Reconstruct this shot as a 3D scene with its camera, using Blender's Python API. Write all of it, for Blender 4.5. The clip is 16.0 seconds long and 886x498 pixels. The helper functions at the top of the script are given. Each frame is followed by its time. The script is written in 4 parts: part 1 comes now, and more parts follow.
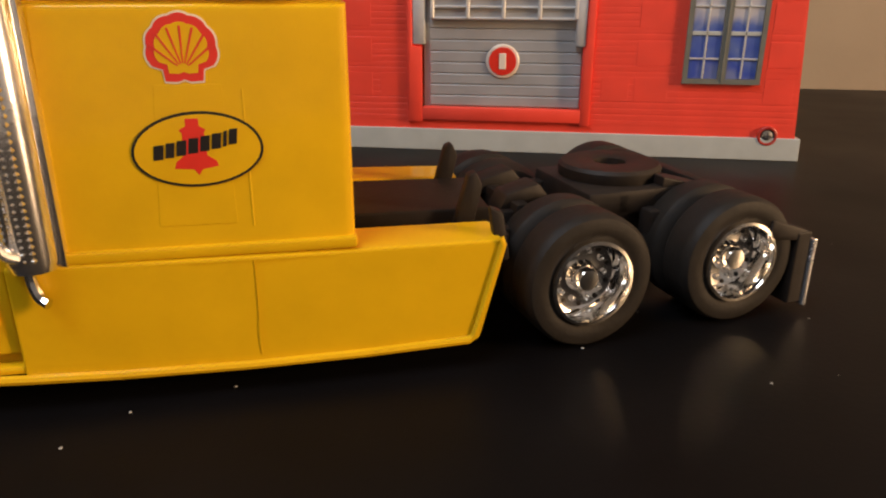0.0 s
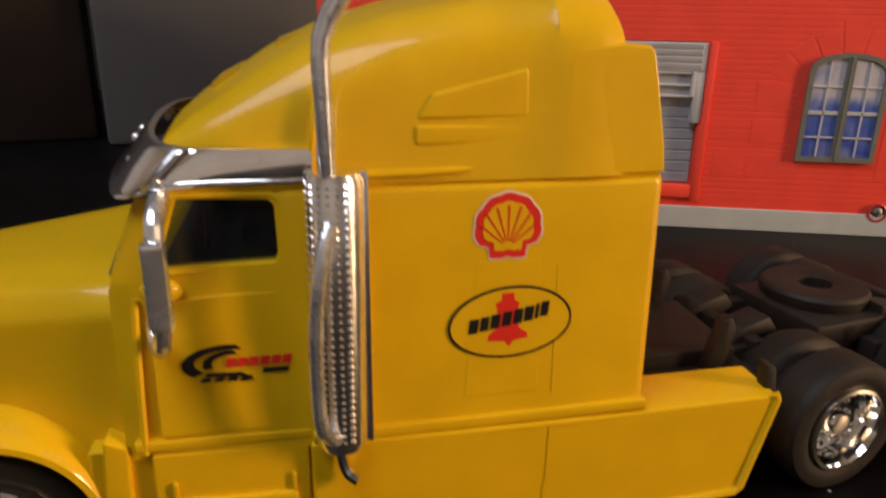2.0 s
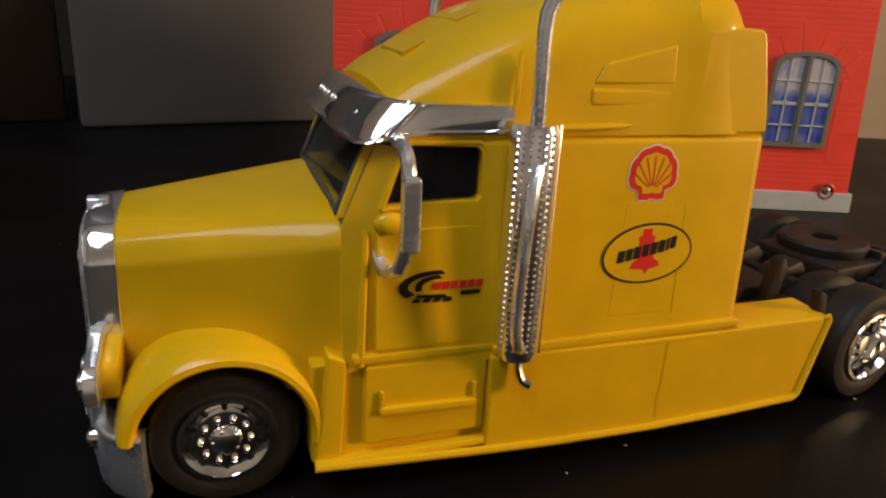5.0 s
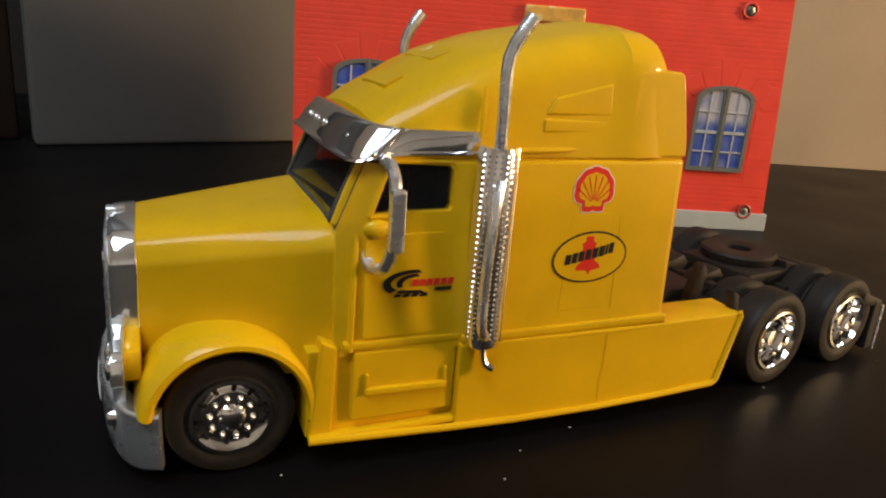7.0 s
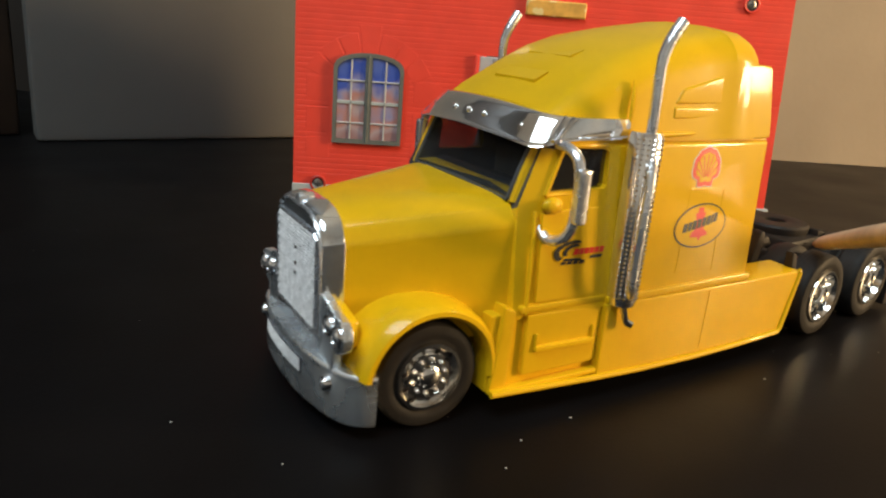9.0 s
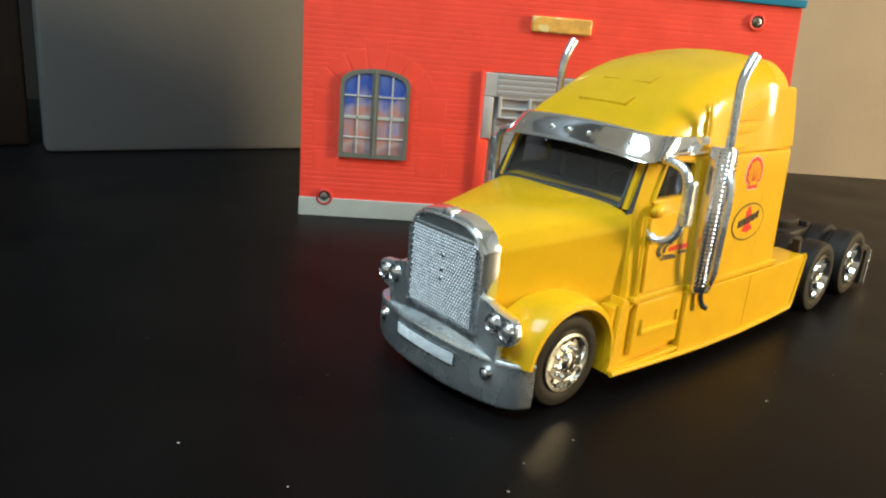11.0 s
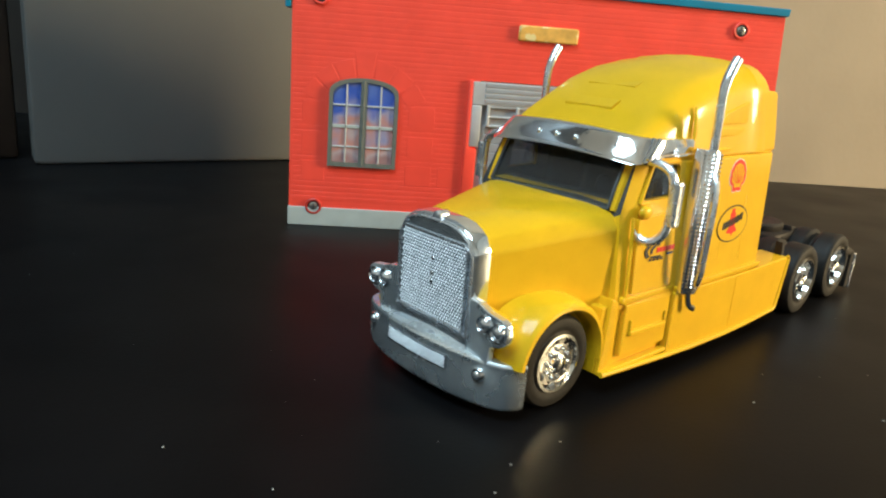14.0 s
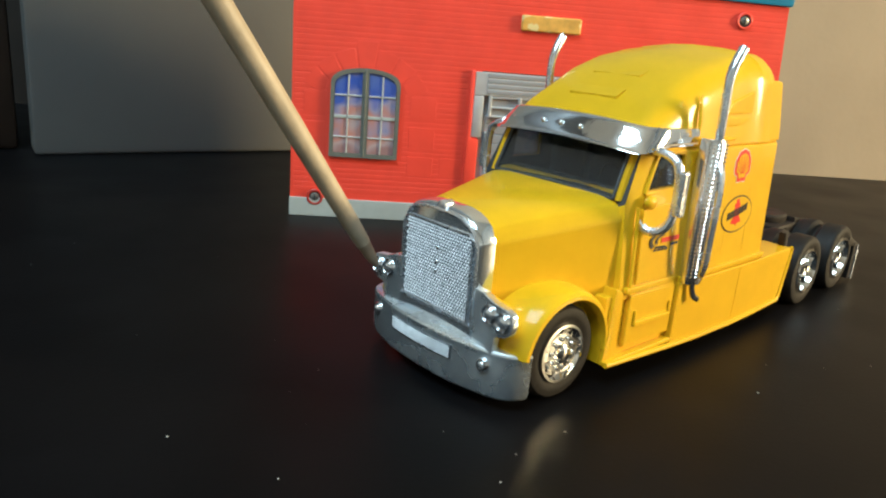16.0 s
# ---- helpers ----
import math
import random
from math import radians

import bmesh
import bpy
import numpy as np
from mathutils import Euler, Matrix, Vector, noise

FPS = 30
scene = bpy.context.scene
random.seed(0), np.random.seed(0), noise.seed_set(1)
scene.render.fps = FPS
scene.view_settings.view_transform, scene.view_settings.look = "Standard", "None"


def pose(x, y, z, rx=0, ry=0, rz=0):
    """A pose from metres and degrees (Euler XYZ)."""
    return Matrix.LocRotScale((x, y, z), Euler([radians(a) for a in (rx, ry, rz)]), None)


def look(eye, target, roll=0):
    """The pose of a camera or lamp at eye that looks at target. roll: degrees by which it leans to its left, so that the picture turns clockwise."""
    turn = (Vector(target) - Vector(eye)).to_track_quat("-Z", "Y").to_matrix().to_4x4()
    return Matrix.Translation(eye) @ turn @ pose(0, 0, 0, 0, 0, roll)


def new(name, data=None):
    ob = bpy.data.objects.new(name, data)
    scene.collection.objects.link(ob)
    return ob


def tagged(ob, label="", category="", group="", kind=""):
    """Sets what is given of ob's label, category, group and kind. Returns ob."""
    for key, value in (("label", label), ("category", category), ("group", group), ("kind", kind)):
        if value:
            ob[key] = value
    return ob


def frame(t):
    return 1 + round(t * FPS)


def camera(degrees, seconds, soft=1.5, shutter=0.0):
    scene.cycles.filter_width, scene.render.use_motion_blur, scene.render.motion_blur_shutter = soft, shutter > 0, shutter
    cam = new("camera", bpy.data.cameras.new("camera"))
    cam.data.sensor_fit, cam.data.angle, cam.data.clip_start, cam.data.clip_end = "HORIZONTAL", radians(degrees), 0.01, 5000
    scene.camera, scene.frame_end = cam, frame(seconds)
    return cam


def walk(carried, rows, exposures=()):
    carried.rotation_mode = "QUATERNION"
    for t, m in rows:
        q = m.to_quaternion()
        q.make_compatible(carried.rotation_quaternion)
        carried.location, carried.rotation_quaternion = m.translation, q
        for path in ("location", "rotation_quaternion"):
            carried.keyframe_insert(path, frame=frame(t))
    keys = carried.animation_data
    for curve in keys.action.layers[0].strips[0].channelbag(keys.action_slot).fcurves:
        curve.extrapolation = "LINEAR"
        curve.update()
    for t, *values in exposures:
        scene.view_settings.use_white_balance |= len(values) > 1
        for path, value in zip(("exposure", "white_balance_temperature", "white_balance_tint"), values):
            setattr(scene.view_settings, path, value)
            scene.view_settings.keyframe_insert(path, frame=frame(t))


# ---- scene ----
cam = camera(63.24, 16.0, soft=2.1, shutter=0.4)
# seconds, x, y, z, pitch, roll, yaw
CAMERA_ROWS = [
    (0.0, 0.1258, -0.2781, 0.0620, -20.33, -0.22, 7.66),
    (0.5, 0.1227, -0.2778, 0.0614, -19.45, 0.48, 7.80),
    (1.0, 0.1068, -0.2817, 0.0715, -19.19, 0.29, 8.24),
    (1.5, 0.0918, -0.2783, 0.0714, -18.97, -0.10, 7.56),
    (2.0, 0.0780, -0.2749, 0.0827, -19.37, -0.94, 6.72),
    (2.5, 0.0723, -0.2753, 0.0923, -18.99, -1.81, 6.29),
    (3.0, 0.0666, -0.2766, 0.0884, -19.09, -2.23, 6.10),
    (3.5, 0.0562, -0.2788, 0.0819, -19.05, -2.43, 5.47),
    (4.0, 0.0505, -0.2870, 0.0797, -19.33, -2.41, 4.58),
    (4.5, 0.0440, -0.2929, 0.0792, -19.58, -2.61, 2.02),
    (7.0, 0.0324, -0.3177, 0.0825, -17.31, -4.46, -5.00),
    (7.5, 0.0323, -0.3163, 0.0811, -17.15, -4.63, -4.94),
    (8.0, 0.0327, -0.3164, 0.0810, -17.31, -4.63, -5.00),
    (8.5, 0.0325, -0.3165, 0.0798, -17.35, -4.57, -5.03),
    (9.0, 0.0325, -0.3183, 0.0807, -17.39, -4.41, -4.93),
    (9.5, 0.0334, -0.3188, 0.0820, -17.43, -4.33, -4.83),
    (10.0, 0.0330, -0.3188, 0.0835, -17.49, -4.48, -4.60),
    (12.5, 0.0320, -0.3197, 0.0856, -15.84, -4.60, -4.41),
    (13.0, 0.0340, -0.3219, 0.0836, -15.69, -4.14, -4.94),
    (13.5, 0.0339, -0.3205, 0.0829, -15.76, -4.37, -5.05),
    (14.0, 0.0339, -0.3201, 0.0828, -15.85, -4.40, -5.08),
    (14.5, 0.0359, -0.3221, 0.0815, -15.77, -3.84, -5.33),
    (15.0, 0.0330, -0.3196, 0.0828, -15.92, -4.60, -5.07),
    (15.5, 0.0335, -0.3200, 0.0821, -16.31, -4.46, -5.10),
    (16.0, 0.0327, -0.3195, 0.0819, -16.45, -4.48, -5.15),
]
walk(cam, [(t, pose(x, y, z, 90 + pitch, roll, yaw)) for t, x, y, z, pitch, roll, yaw in CAMERA_ROWS],
     exposures=[(0.0, -0.26, 6500, 20), (1.0, -0.30, 6500, 20), (2.5, -0.6, 6600, 23), (4.7, -0.64, 6500, 20), (6.8, -0.32, 6450, 14), (8.2, -0.28, 6350, 12), (9.2, 0.02, 6150, 6), (12.3, 0.30, 5350, -4), (16.0, 0.30, 5350, -4)])

# the toy truck: seconds, x, y, turn
TRUCK_ROWS = [
    (0.0, 0.0009, -0.1762, 17.19),
    (4.7, 0.0009, -0.1762, 17.19),
    (6.8, 0.0019, -0.1744, 16.97),
    (8.2, 0.0019, -0.1744, 16.97),
    (8.5, 0.0115, -0.1709, 19.31),
    (9.0, 0.0353, -0.1624, 24.66),
    (9.5, 0.0438, -0.1572, 29.19),
    (10.0, 0.0607, -0.1465, 31.91),
    (12.3, 0.0653, -0.1438, 35.50),
    (16.0, 0.0653, -0.1438, 35.50),
]
# the loose rear frame's swing on the truck: seconds, turn
SWING_ROWS = [(0.0, 10.0), (4.7, 10.0), (6.8, 10.0), (8.2, 10.0), (8.6, 8.5), (9.0, 7.0), (9.5, 6.0), (10.0, 4.5), (12.3, 2.3), (16.0, 2.3)]

# ---- world and light ----
MM = 0.001
world = bpy.data.worlds.new("world")
scene.world = world
world.use_nodes = True
wn = world.node_tree
bg = wn.nodes["Background"]
sky = wn.nodes.new("ShaderNodeTexSky")
sky.sky_type = "NISHITA"
sky.sun_disc = False
sky.sun_elevation = radians(14)
sky.sun_rotation = radians(95)
wn.links.new(sky.outputs["Color"], bg.inputs["Color"])
bg.inputs["Strength"].default_value = 0.06


def area_lamp(name, eye, target, size_x, size_y, watts, colour):
    data = bpy.data.lights.new(name, "AREA")
    data.shape, data.size, data.size_y, data.energy, data.color = "RECTANGLE", size_x, size_y, watts, colour
    ob = new(name, data)
    ob.matrix_world = look(eye, target)
    return ob


# the window with the low evening sun beside the table, and the cooler window behind the camera
area_lamp("window_light", (1.26, -0.34, 0.31), (0.06, -0.13, 0.04), 0.16, 0.42, 19.5, (1.0, 0.66, 0.33))
area_lamp("far_window_light", (-0.45, -0.78, 1.52), (0.05, -0.10, 0.0), 1.0, 0.8, 23.5, (0.85, 0.96, 1.0))


# ---- materials ----
def material(name, colour, rough=0.5, metal=0.0, grain=0.0, grain_size=400.0, bump=0.0, bump_size=900.0, spots=None, spots_size=60.0,
             spots_amount=0.5, coat=0.0, rough_vary=0.0, spec=0.5):
    """A surface with colour variation at two scales, bump and worn roughness. Sizes are noise scales per metre."""
    m = bpy.data.materials.new(name)
    m.use_nodes = True
    nt = m.node_tree
    b = nt.nodes["Principled BSDF"]
    b.inputs["Roughness"].default_value, b.inputs["Metallic"].default_value = rough, metal
    b.inputs["Coat Weight"].default_value = coat
    b.inputs["Coat Roughness"].default_value = 0.09
    b.inputs["Specular IOR Level"].default_value = spec
    tc = nt.nodes.new("ShaderNodeTexCoord")

    def noise_at(size, detail=4.0):
        n = nt.nodes.new("ShaderNodeTexNoise")
        n.inputs["Scale"].default_value, n.inputs["Detail"].default_value = size, detail
        nt.links.new(tc.outputs["Object"], n.inputs["Vector"])
        return n.outputs["Fac"]

    def mix(a, c, fac):
        x = nt.nodes.new("ShaderNodeMix")
        x.data_type = "RGBA"
        for socket, value in ((x.inputs[6], a), (x.inputs[7], c)):
            if isinstance(value, tuple):
                socket.default_value = (*value, 1)
            else:
                nt.links.new(value, socket)
        nt.links.new(fac, x.inputs[0])
        return x.outputs[2]

    def ramp(fac, lo, hi):
        r = nt.nodes.new("ShaderNodeMapRange")
        r.inputs["From Min"].default_value, r.inputs["From Max"].default_value = lo, hi
        nt.links.new(fac, r.inputs["Value"])
        return r.outputs["Result"]

    out = colour
    if grain:
        dark = tuple(c * (1 - grain) for c in colour)
        light = tuple(min(1, c * (1 + grain * 0.5)) for c in colour)
        out = mix(dark, light, ramp(noise_at(grain_size), 0.3, 0.7))
    if spots:
        out = mix(out, spots, ramp(noise_at(spots_size, 6.0), 1 - spots_amount, 1 - spots_amount + 0.06))
    if isinstance(out, tuple):
        b.inputs["Base Color"].default_value = (*out, 1)
    else:
        nt.links.new(out, b.inputs["Base Color"])
    if rough_vary:
        r = nt.nodes.new("ShaderNodeMapRange")
        r.inputs["From Min"].default_value, r.inputs["From Max"].default_value = 0.3, 0.7
        r.inputs["To Min"].default_value, r.inputs["To Max"].default_value = max(0, rough - rough_vary), min(1, rough + rough_vary)
        nt.links.new(noise_at(grain_size * 0.4, 5.0), r.inputs["Value"])
        nt.links.new(r.outputs["Result"], b.inputs["Roughness"])
    if bump:
        bn = nt.nodes.new("ShaderNodeBump")
        bn.inputs["Strength"].default_value, bn.inputs["Distance"].default_value = bump, 0.0005
        nt.links.new(noise_at(bump_size, 3.0), bn.inputs["Height"])
        nt.links.new(bn.outputs["Normal"], b.inputs["Normal"])
    return m


YELLOW = material("yellow_enamel", (0.76, 0.455, 0.004), 0.40, 0.0, 0.06, 110, 0.03, 120, coat=0.42, spec=0.10)
YELLOW_WORN = material("yellow_enamel_worn", (0.78, 0.47, 0.004), 0.34, 0.0, 0.06, 150, 0.04, 150, spots=(0.30, 0.20, 0.08), spots_size=300, spots_amount=0.25, coat=0.5, spec=0.1)
CHROME = material("worn_chrome", (0.74, 0.75, 0.78), 0.14, 1.0, 0.12, 300, 0.08, 500, spots=(0.42, 0.42, 0.44), spots_size=500, spots_amount=0.36, rough_vary=0.08)
PLATED = material("worn_bright_plating", (0.88, 0.93, 1.0), 0.20, 0.87, 0.10, 220, 0.008, 90, spots=(0.50, 0.54, 0.60), spots_size=330, spots_amount=0.35, rough_vary=0.26)
SHIELD = material("bright_pierced_metal", (0.92, 0.92, 0.93), 0.17, 0.96, 0.10, 300, 0.08, 500)
NOSE = material("worn_nose_chrome", (0.86, 0.91, 0.98), 0.12, 0.92, 0.10, 260, 0.04, 160, spots=(0.60, 0.62, 0.66), spots_size=700, spots_amount=0.36, rough_vary=0.08)
RIM = material("bright_wheel_chrome", (0.93, 0.92, 0.90), 0.08, 1.0, 0.08, 400, 0.06, 500)
VISOR = material("scuffed_visor_chrome", (0.93, 0.94, 0.96), 0.09, 0.97, 0.10, 200, 0.22, 110, spots=(0.66, 0.66, 0.68), spots_size=420, spots_amount=0.34, rough_vary=0.06)
MESHY = material("fine_silver_mesh", (0.74, 0.74, 0.75), 0.5, 0.7, 0.3, 600)
CHROME_DULL = material("dull_silver_chrome", (0.78, 0.81, 0.86), 0.24, 0.85, 0.15, 500, 0.12, 900, spots=(0.36, 0.37, 0.39), spots_size=600, spots_amount=0.32, rough_vary=0.12)
CHROME_DARK = material("dark_grille_backing", (0.10, 0.105, 0.115), 0.45, 0.4, 0.2, 300, 0.1, 600)
BLACK = material("black_plastic", (0.016, 0.012, 0.010), 0.58, 0.0, 0.3, 300, 0.12, 600, spots=(0.045, 0.030, 0.022), spots_size=700, spots_amount=0.26, spec=0.3)
RUBBER = material("dull_tyre_rubber", (0.015, 0.0125, 0.0105), 0.62, 0.0, 0.25, 250, 0.15, 900, rough_vary=0.1, spec=0.3)
DARK = material("dark_cab_interior", (0.06, 0.065, 0.075), 0.5, 0.0, 0.2, 300, 0.1, 600)
RED = material("red_moulded_plastic", (0.88, 0.075, 0.045), 0.38, 0.0, 0.08, 90, 0.10, 260, rough_vary=0.08)
DARKRED = material("deep_red_plastic", (0.42, 0.03, 0.02), 0.4, 0.0, 0.08, 90, 0.1, 260)
GREY = material("grey_moulded_plastic", (0.46, 0.50, 0.49), 0.45, 0.0, 0.08, 120, 0.08, 400)
SHUTTER = material("silver_painted_shutter", (0.42, 0.44, 0.47), 0.35, 0.25, 0.16, 60, 0.06, 300, rough_vary=0.08)
SILVER = material("silver_plastic", (0.62, 0.64, 0.66), 0.32, 0.3, 0.1, 200, 0.05, 300)
OLIVE = material("olive_grey_window_paint", (0.16, 0.17, 0.15), 0.45, 0.0, 0.12, 300, 0.06, 500)
BLUE = material("blue_plastic_roof", (0.02, 0.20, 0.34), 0.4, 0.0, 0.08, 100, 0.08, 300)
PLAQUE = material("yellow_print", (0.80, 0.45, 0.09), 0.4, 0.0, 0.25, 220, 0.03, 200, spots=(0.85, 0.68, 0.30), spots_size=180, spots_amount=0.48)
STEEL = material("screw_steel", (0.45, 0.44, 0.42), 0.35, 1.0, 0.2, 700, 0.1, 900)
DECAL_RED = material("red_decal", (0.75, 0.035, 0.02), 0.3, 0.0, 0.05, 300, coat=0.4)
DECAL_BLACK = material("black_decal", (0.014, 0.012, 0.011), 0.35, 0.0, 0.2, 300, coat=0.3)
DECAL_WHITE = material("white_decal", (0.80, 0.72, 0.62), 0.35, 0.0, 0.05, 300, coat=0.3)
DECAL_YELLOW = YELLOW
WALLPAINT = material("beige_wall_paint", (0.34, 0.27, 0.185), 0.85, 0.0, 0.10, 12, 0.25, 200)
GREYPANEL = material("grey_panel", (0.122, 0.122, 0.12), 0.7, 0.0, 0.12, 9, 0.15, 250)
# dark wood, with the shade it stands in put into the colour
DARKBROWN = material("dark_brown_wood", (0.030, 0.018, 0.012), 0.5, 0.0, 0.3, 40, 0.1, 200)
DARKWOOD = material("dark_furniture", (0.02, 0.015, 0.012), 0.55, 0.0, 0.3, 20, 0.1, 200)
TABLE = material("black_table_top", (0.0046, 0.0042, 0.0046), 0.42, 0.0, 0.3, 30, 0.05, 700, rough_vary=0.06, spec=0.08)
STICK = material("pale_bare_wood", (0.52, 0.43, 0.30), 0.5, 0.0, 0.25, 140, 0.2, 700)
STICK_TIP = material("worn_wood_tip", (0.36, 0.27, 0.18), 0.6, 0.0, 0.2, 200, 0.2, 700)
DUST = material("pale_dust", (0.34, 0.33, 0.30), 0.9)
# pale tone of the unseen room, chosen for how much light it bounces
ROOM = material("unseen_room_bounce", (0.72, 0.70, 0.66), 0.9, 0.0, 0.1, 3)
LAMPGLASS = material("clear_lamp_lens", (0.85, 0.87, 0.9), 0.08, 0.85, 0.05, 600)


def glass(name, colour, rough=0.03):
    m = bpy.data.materials.new(name)
    m.use_nodes = True
    b = m.node_tree.nodes["Principled BSDF"]
    b.inputs["Base Color"].default_value = (*colour, 1)
    b.inputs["Roughness"].default_value, b.inputs["Transmission Weight"].default_value, b.inputs["IOR"].default_value = rough, 0.98, 1.45
    return m


GLASS = glass("smoked_clear_plastic", (0.34, 0.36, 0.40), 0.04)


def pane_print(name, colours):
    """A printed window picture: blurred colours from the sill up to the arch."""
    m = material(name, colours[0], 0.3)
    nt = m.node_tree
    b = nt.nodes["Principled BSDF"]
    tc = nt.nodes.new("ShaderNodeTexCoord")
    n = nt.nodes.new("ShaderNodeTexNoise")
    n.inputs["Scale"].default_value, n.inputs["Detail"].default_value = 70.0, 2.0
    axes = nt.nodes.new("ShaderNodeSeparateXYZ")
    up = nt.nodes.new("ShaderNodeMapRange")
    up.inputs["From Min"].default_value, up.inputs["From Max"].default_value = 0.029, 0.065
    blur = nt.nodes.new("ShaderNodeMapRange")
    blur.inputs["From Min"].default_value, blur.inputs["From Max"].default_value = 0.3, 0.7
    blur.inputs["To Min"].default_value, blur.inputs["To Max"].default_value = -0.32, 0.32
    add = nt.nodes.new("ShaderNodeMath")
    ramp = nt.nodes.new("ShaderNodeValToRGB")
    els = ramp.color_ramp.elements
    els[0].position, els[0].color = 0.0, (*colours[0], 1)
    els[1].position, els[1].color = 1.0, (*colours[-1], 1)
    for k, c in enumerate(colours[1:-1]):
        els.new((k + 1) / (len(colours) - 1)).color = (*c, 1)
    nt.links.new(tc.outputs["Object"], n.inputs["Vector"])
    nt.links.new(tc.outputs["Object"], axes.inputs["Vector"])
    nt.links.new(axes.outputs["Z"], up.inputs["Value"])
    nt.links.new(n.outputs["Fac"], blur.inputs["Value"])
    nt.links.new(up.outputs["Result"], add.inputs[0])
    nt.links.new(blur.outputs["Result"], add.inputs[1])
    nt.links.new(add.outputs[0], ramp.inputs["Fac"])
    nt.links.new(ramp.outputs["Color"], b.inputs["Base Color"])
    return m


PANE = pane_print("printed_pane", [(0.16, 0.20, 0.42), (0.04, 0.08, 0.42), (0.10, 0.16, 0.45), (0.46, 0.47, 0.54), (0.50, 0.50, 0.54)])
PANE_WARM = pane_print("printed_pane_warm", [(0.34, 0.20, 0.20), (0.46, 0.36, 0.38), (0.50, 0.24, 0.20), (0.32, 0.30, 0.46), (0.05, 0.10, 0.48), (0.10, 0.16, 0.50)])


# pressed and cast parts with broad flat sides and narrow rounded edges
FLAT_SIDED = {"side_skirt", "step_box", "step_wall", "step_floor", "roof_fin", "side_vent", "sleeper_panel", "door", "sill_ledge", "wing_tail", "step_tread", "seam",
              "plinth", "quoin", "lintel_panel", "plaque", "roof", "mud_flap", "flap_plate", "deck_plate", "coupling_ramp",
              "bonnet", "fascia", "bumper", "grille_surround", "sun_visor", "mirror_housing", "roof_back"}


# ---- mesh helpers (lengths in millimetres) ----
def finish(bm, name, mat, parent=None, label="", smooth=True, angle=35):
    for v in bm.verts:
        v.co *= MM
    bmesh.ops.recalc_face_normals(bm, faces=bm.faces)
    me = bpy.data.meshes.new(name)
    bm.to_mesh(me)
    bm.free()
    for m in mat if isinstance(mat, (list, tuple)) else [mat]:
        me.materials.append(m)
    if smooth:
        me.shade_smooth()
        me.set_sharp_from_angle(angle=radians(angle))
    ob = new(name, me)
    if name in FLAT_SIDED:
        w = ob.modifiers.new("even", "WEIGHTED_NORMAL")
        w.keep_sharp, w.weight = True, 80
    if parent:
        ob.parent = parent
    if label:
        ob["label"] = label
    return ob


def part(name, bm, mat, parent, label="", smooth=True, angle=35):
    return finish(bm, name, mat, parent, label, smooth, angle)


def box(x0, x1, y0, y1, z0, z1, bevel=0.0, seg=2, bm=None):
    """A box, bevelled, added to bm."""
    tmp = bmesh.new()
    bmesh.ops.create_cube(tmp, size=1.0)
    for v in tmp.verts:
        v.co = Vector((x0 + (v.co.x + 0.5) * (x1 - x0), y0 + (v.co.y + 0.5) * (y1 - y0), z0 + (v.co.z + 0.5) * (z1 - z0)))
    if bevel:
        bmesh.ops.bevel(tmp, geom=tmp.edges[:], offset=bevel, segments=seg, profile=0.5, affect="EDGES")
    return merge(bm, tmp)


def merge(bm, tmp):
    if bm is None:
        return tmp
    me = bpy.data.meshes.new("tmp")
    tmp.to_mesh(me)
    tmp.free()
    bm.from_mesh(me)
    bpy.data.meshes.remove(me)
    return bm


def prism(points, y0, y1, bevel=0.0, bm=None, plane="xz", seg=2):
    """A polygon in x and z drawn out from y0 to y1 (plane 'xy': in x and y, from z0 to z1; 'yz': from x0 to x1)."""
    tmp = bmesh.new()
    place = {"xz": lambda a, b, c: (a, c, b), "xy": lambda a, b, c: (a, b, c), "yz": lambda a, b, c: (c, a, b)}[plane]
    lo = [tmp.verts.new(place(a, b, y0)) for a, b in points]
    hi = [tmp.verts.new(place(a, b, y1)) for a, b in points]
    tmp.faces.new(lo)
    tmp.faces.new(hi[::-1])
    n = len(points)
    for k in range(n):
        tmp.faces.new((lo[k], hi[k], hi[(k + 1) % n], lo[(k + 1) % n]))
    bmesh.ops.recalc_face_normals(tmp, faces=tmp.faces)
    if bevel:
        bmesh.ops.bevel(tmp, geom=tmp.edges[:], offset=bevel, segments=seg, profile=0.5, affect="EDGES", clamp_overlap=True)
    return merge(bm, tmp)


def loft(rings, bm=None, closed=True, caps=True):
    """Skin through rings of equal length."""
    tmp = bmesh.new()
    rows = [[tmp.verts.new(p) for p in ring] for ring in rings]
    n = len(rings[0])
    for a, b in zip(rows, rows[1:]):
        for k in range(n if closed else n - 1):
            tmp.faces.new((a[k], a[(k + 1) % n], b[(k + 1) % n], b[k]))
    if caps and closed:
        tmp.faces.new(rows[0][::-1])
        tmp.faces.new(rows[-1])
    bmesh.ops.recalc_face_normals(tmp, faces=tmp.faces)
    return merge(bm, tmp)


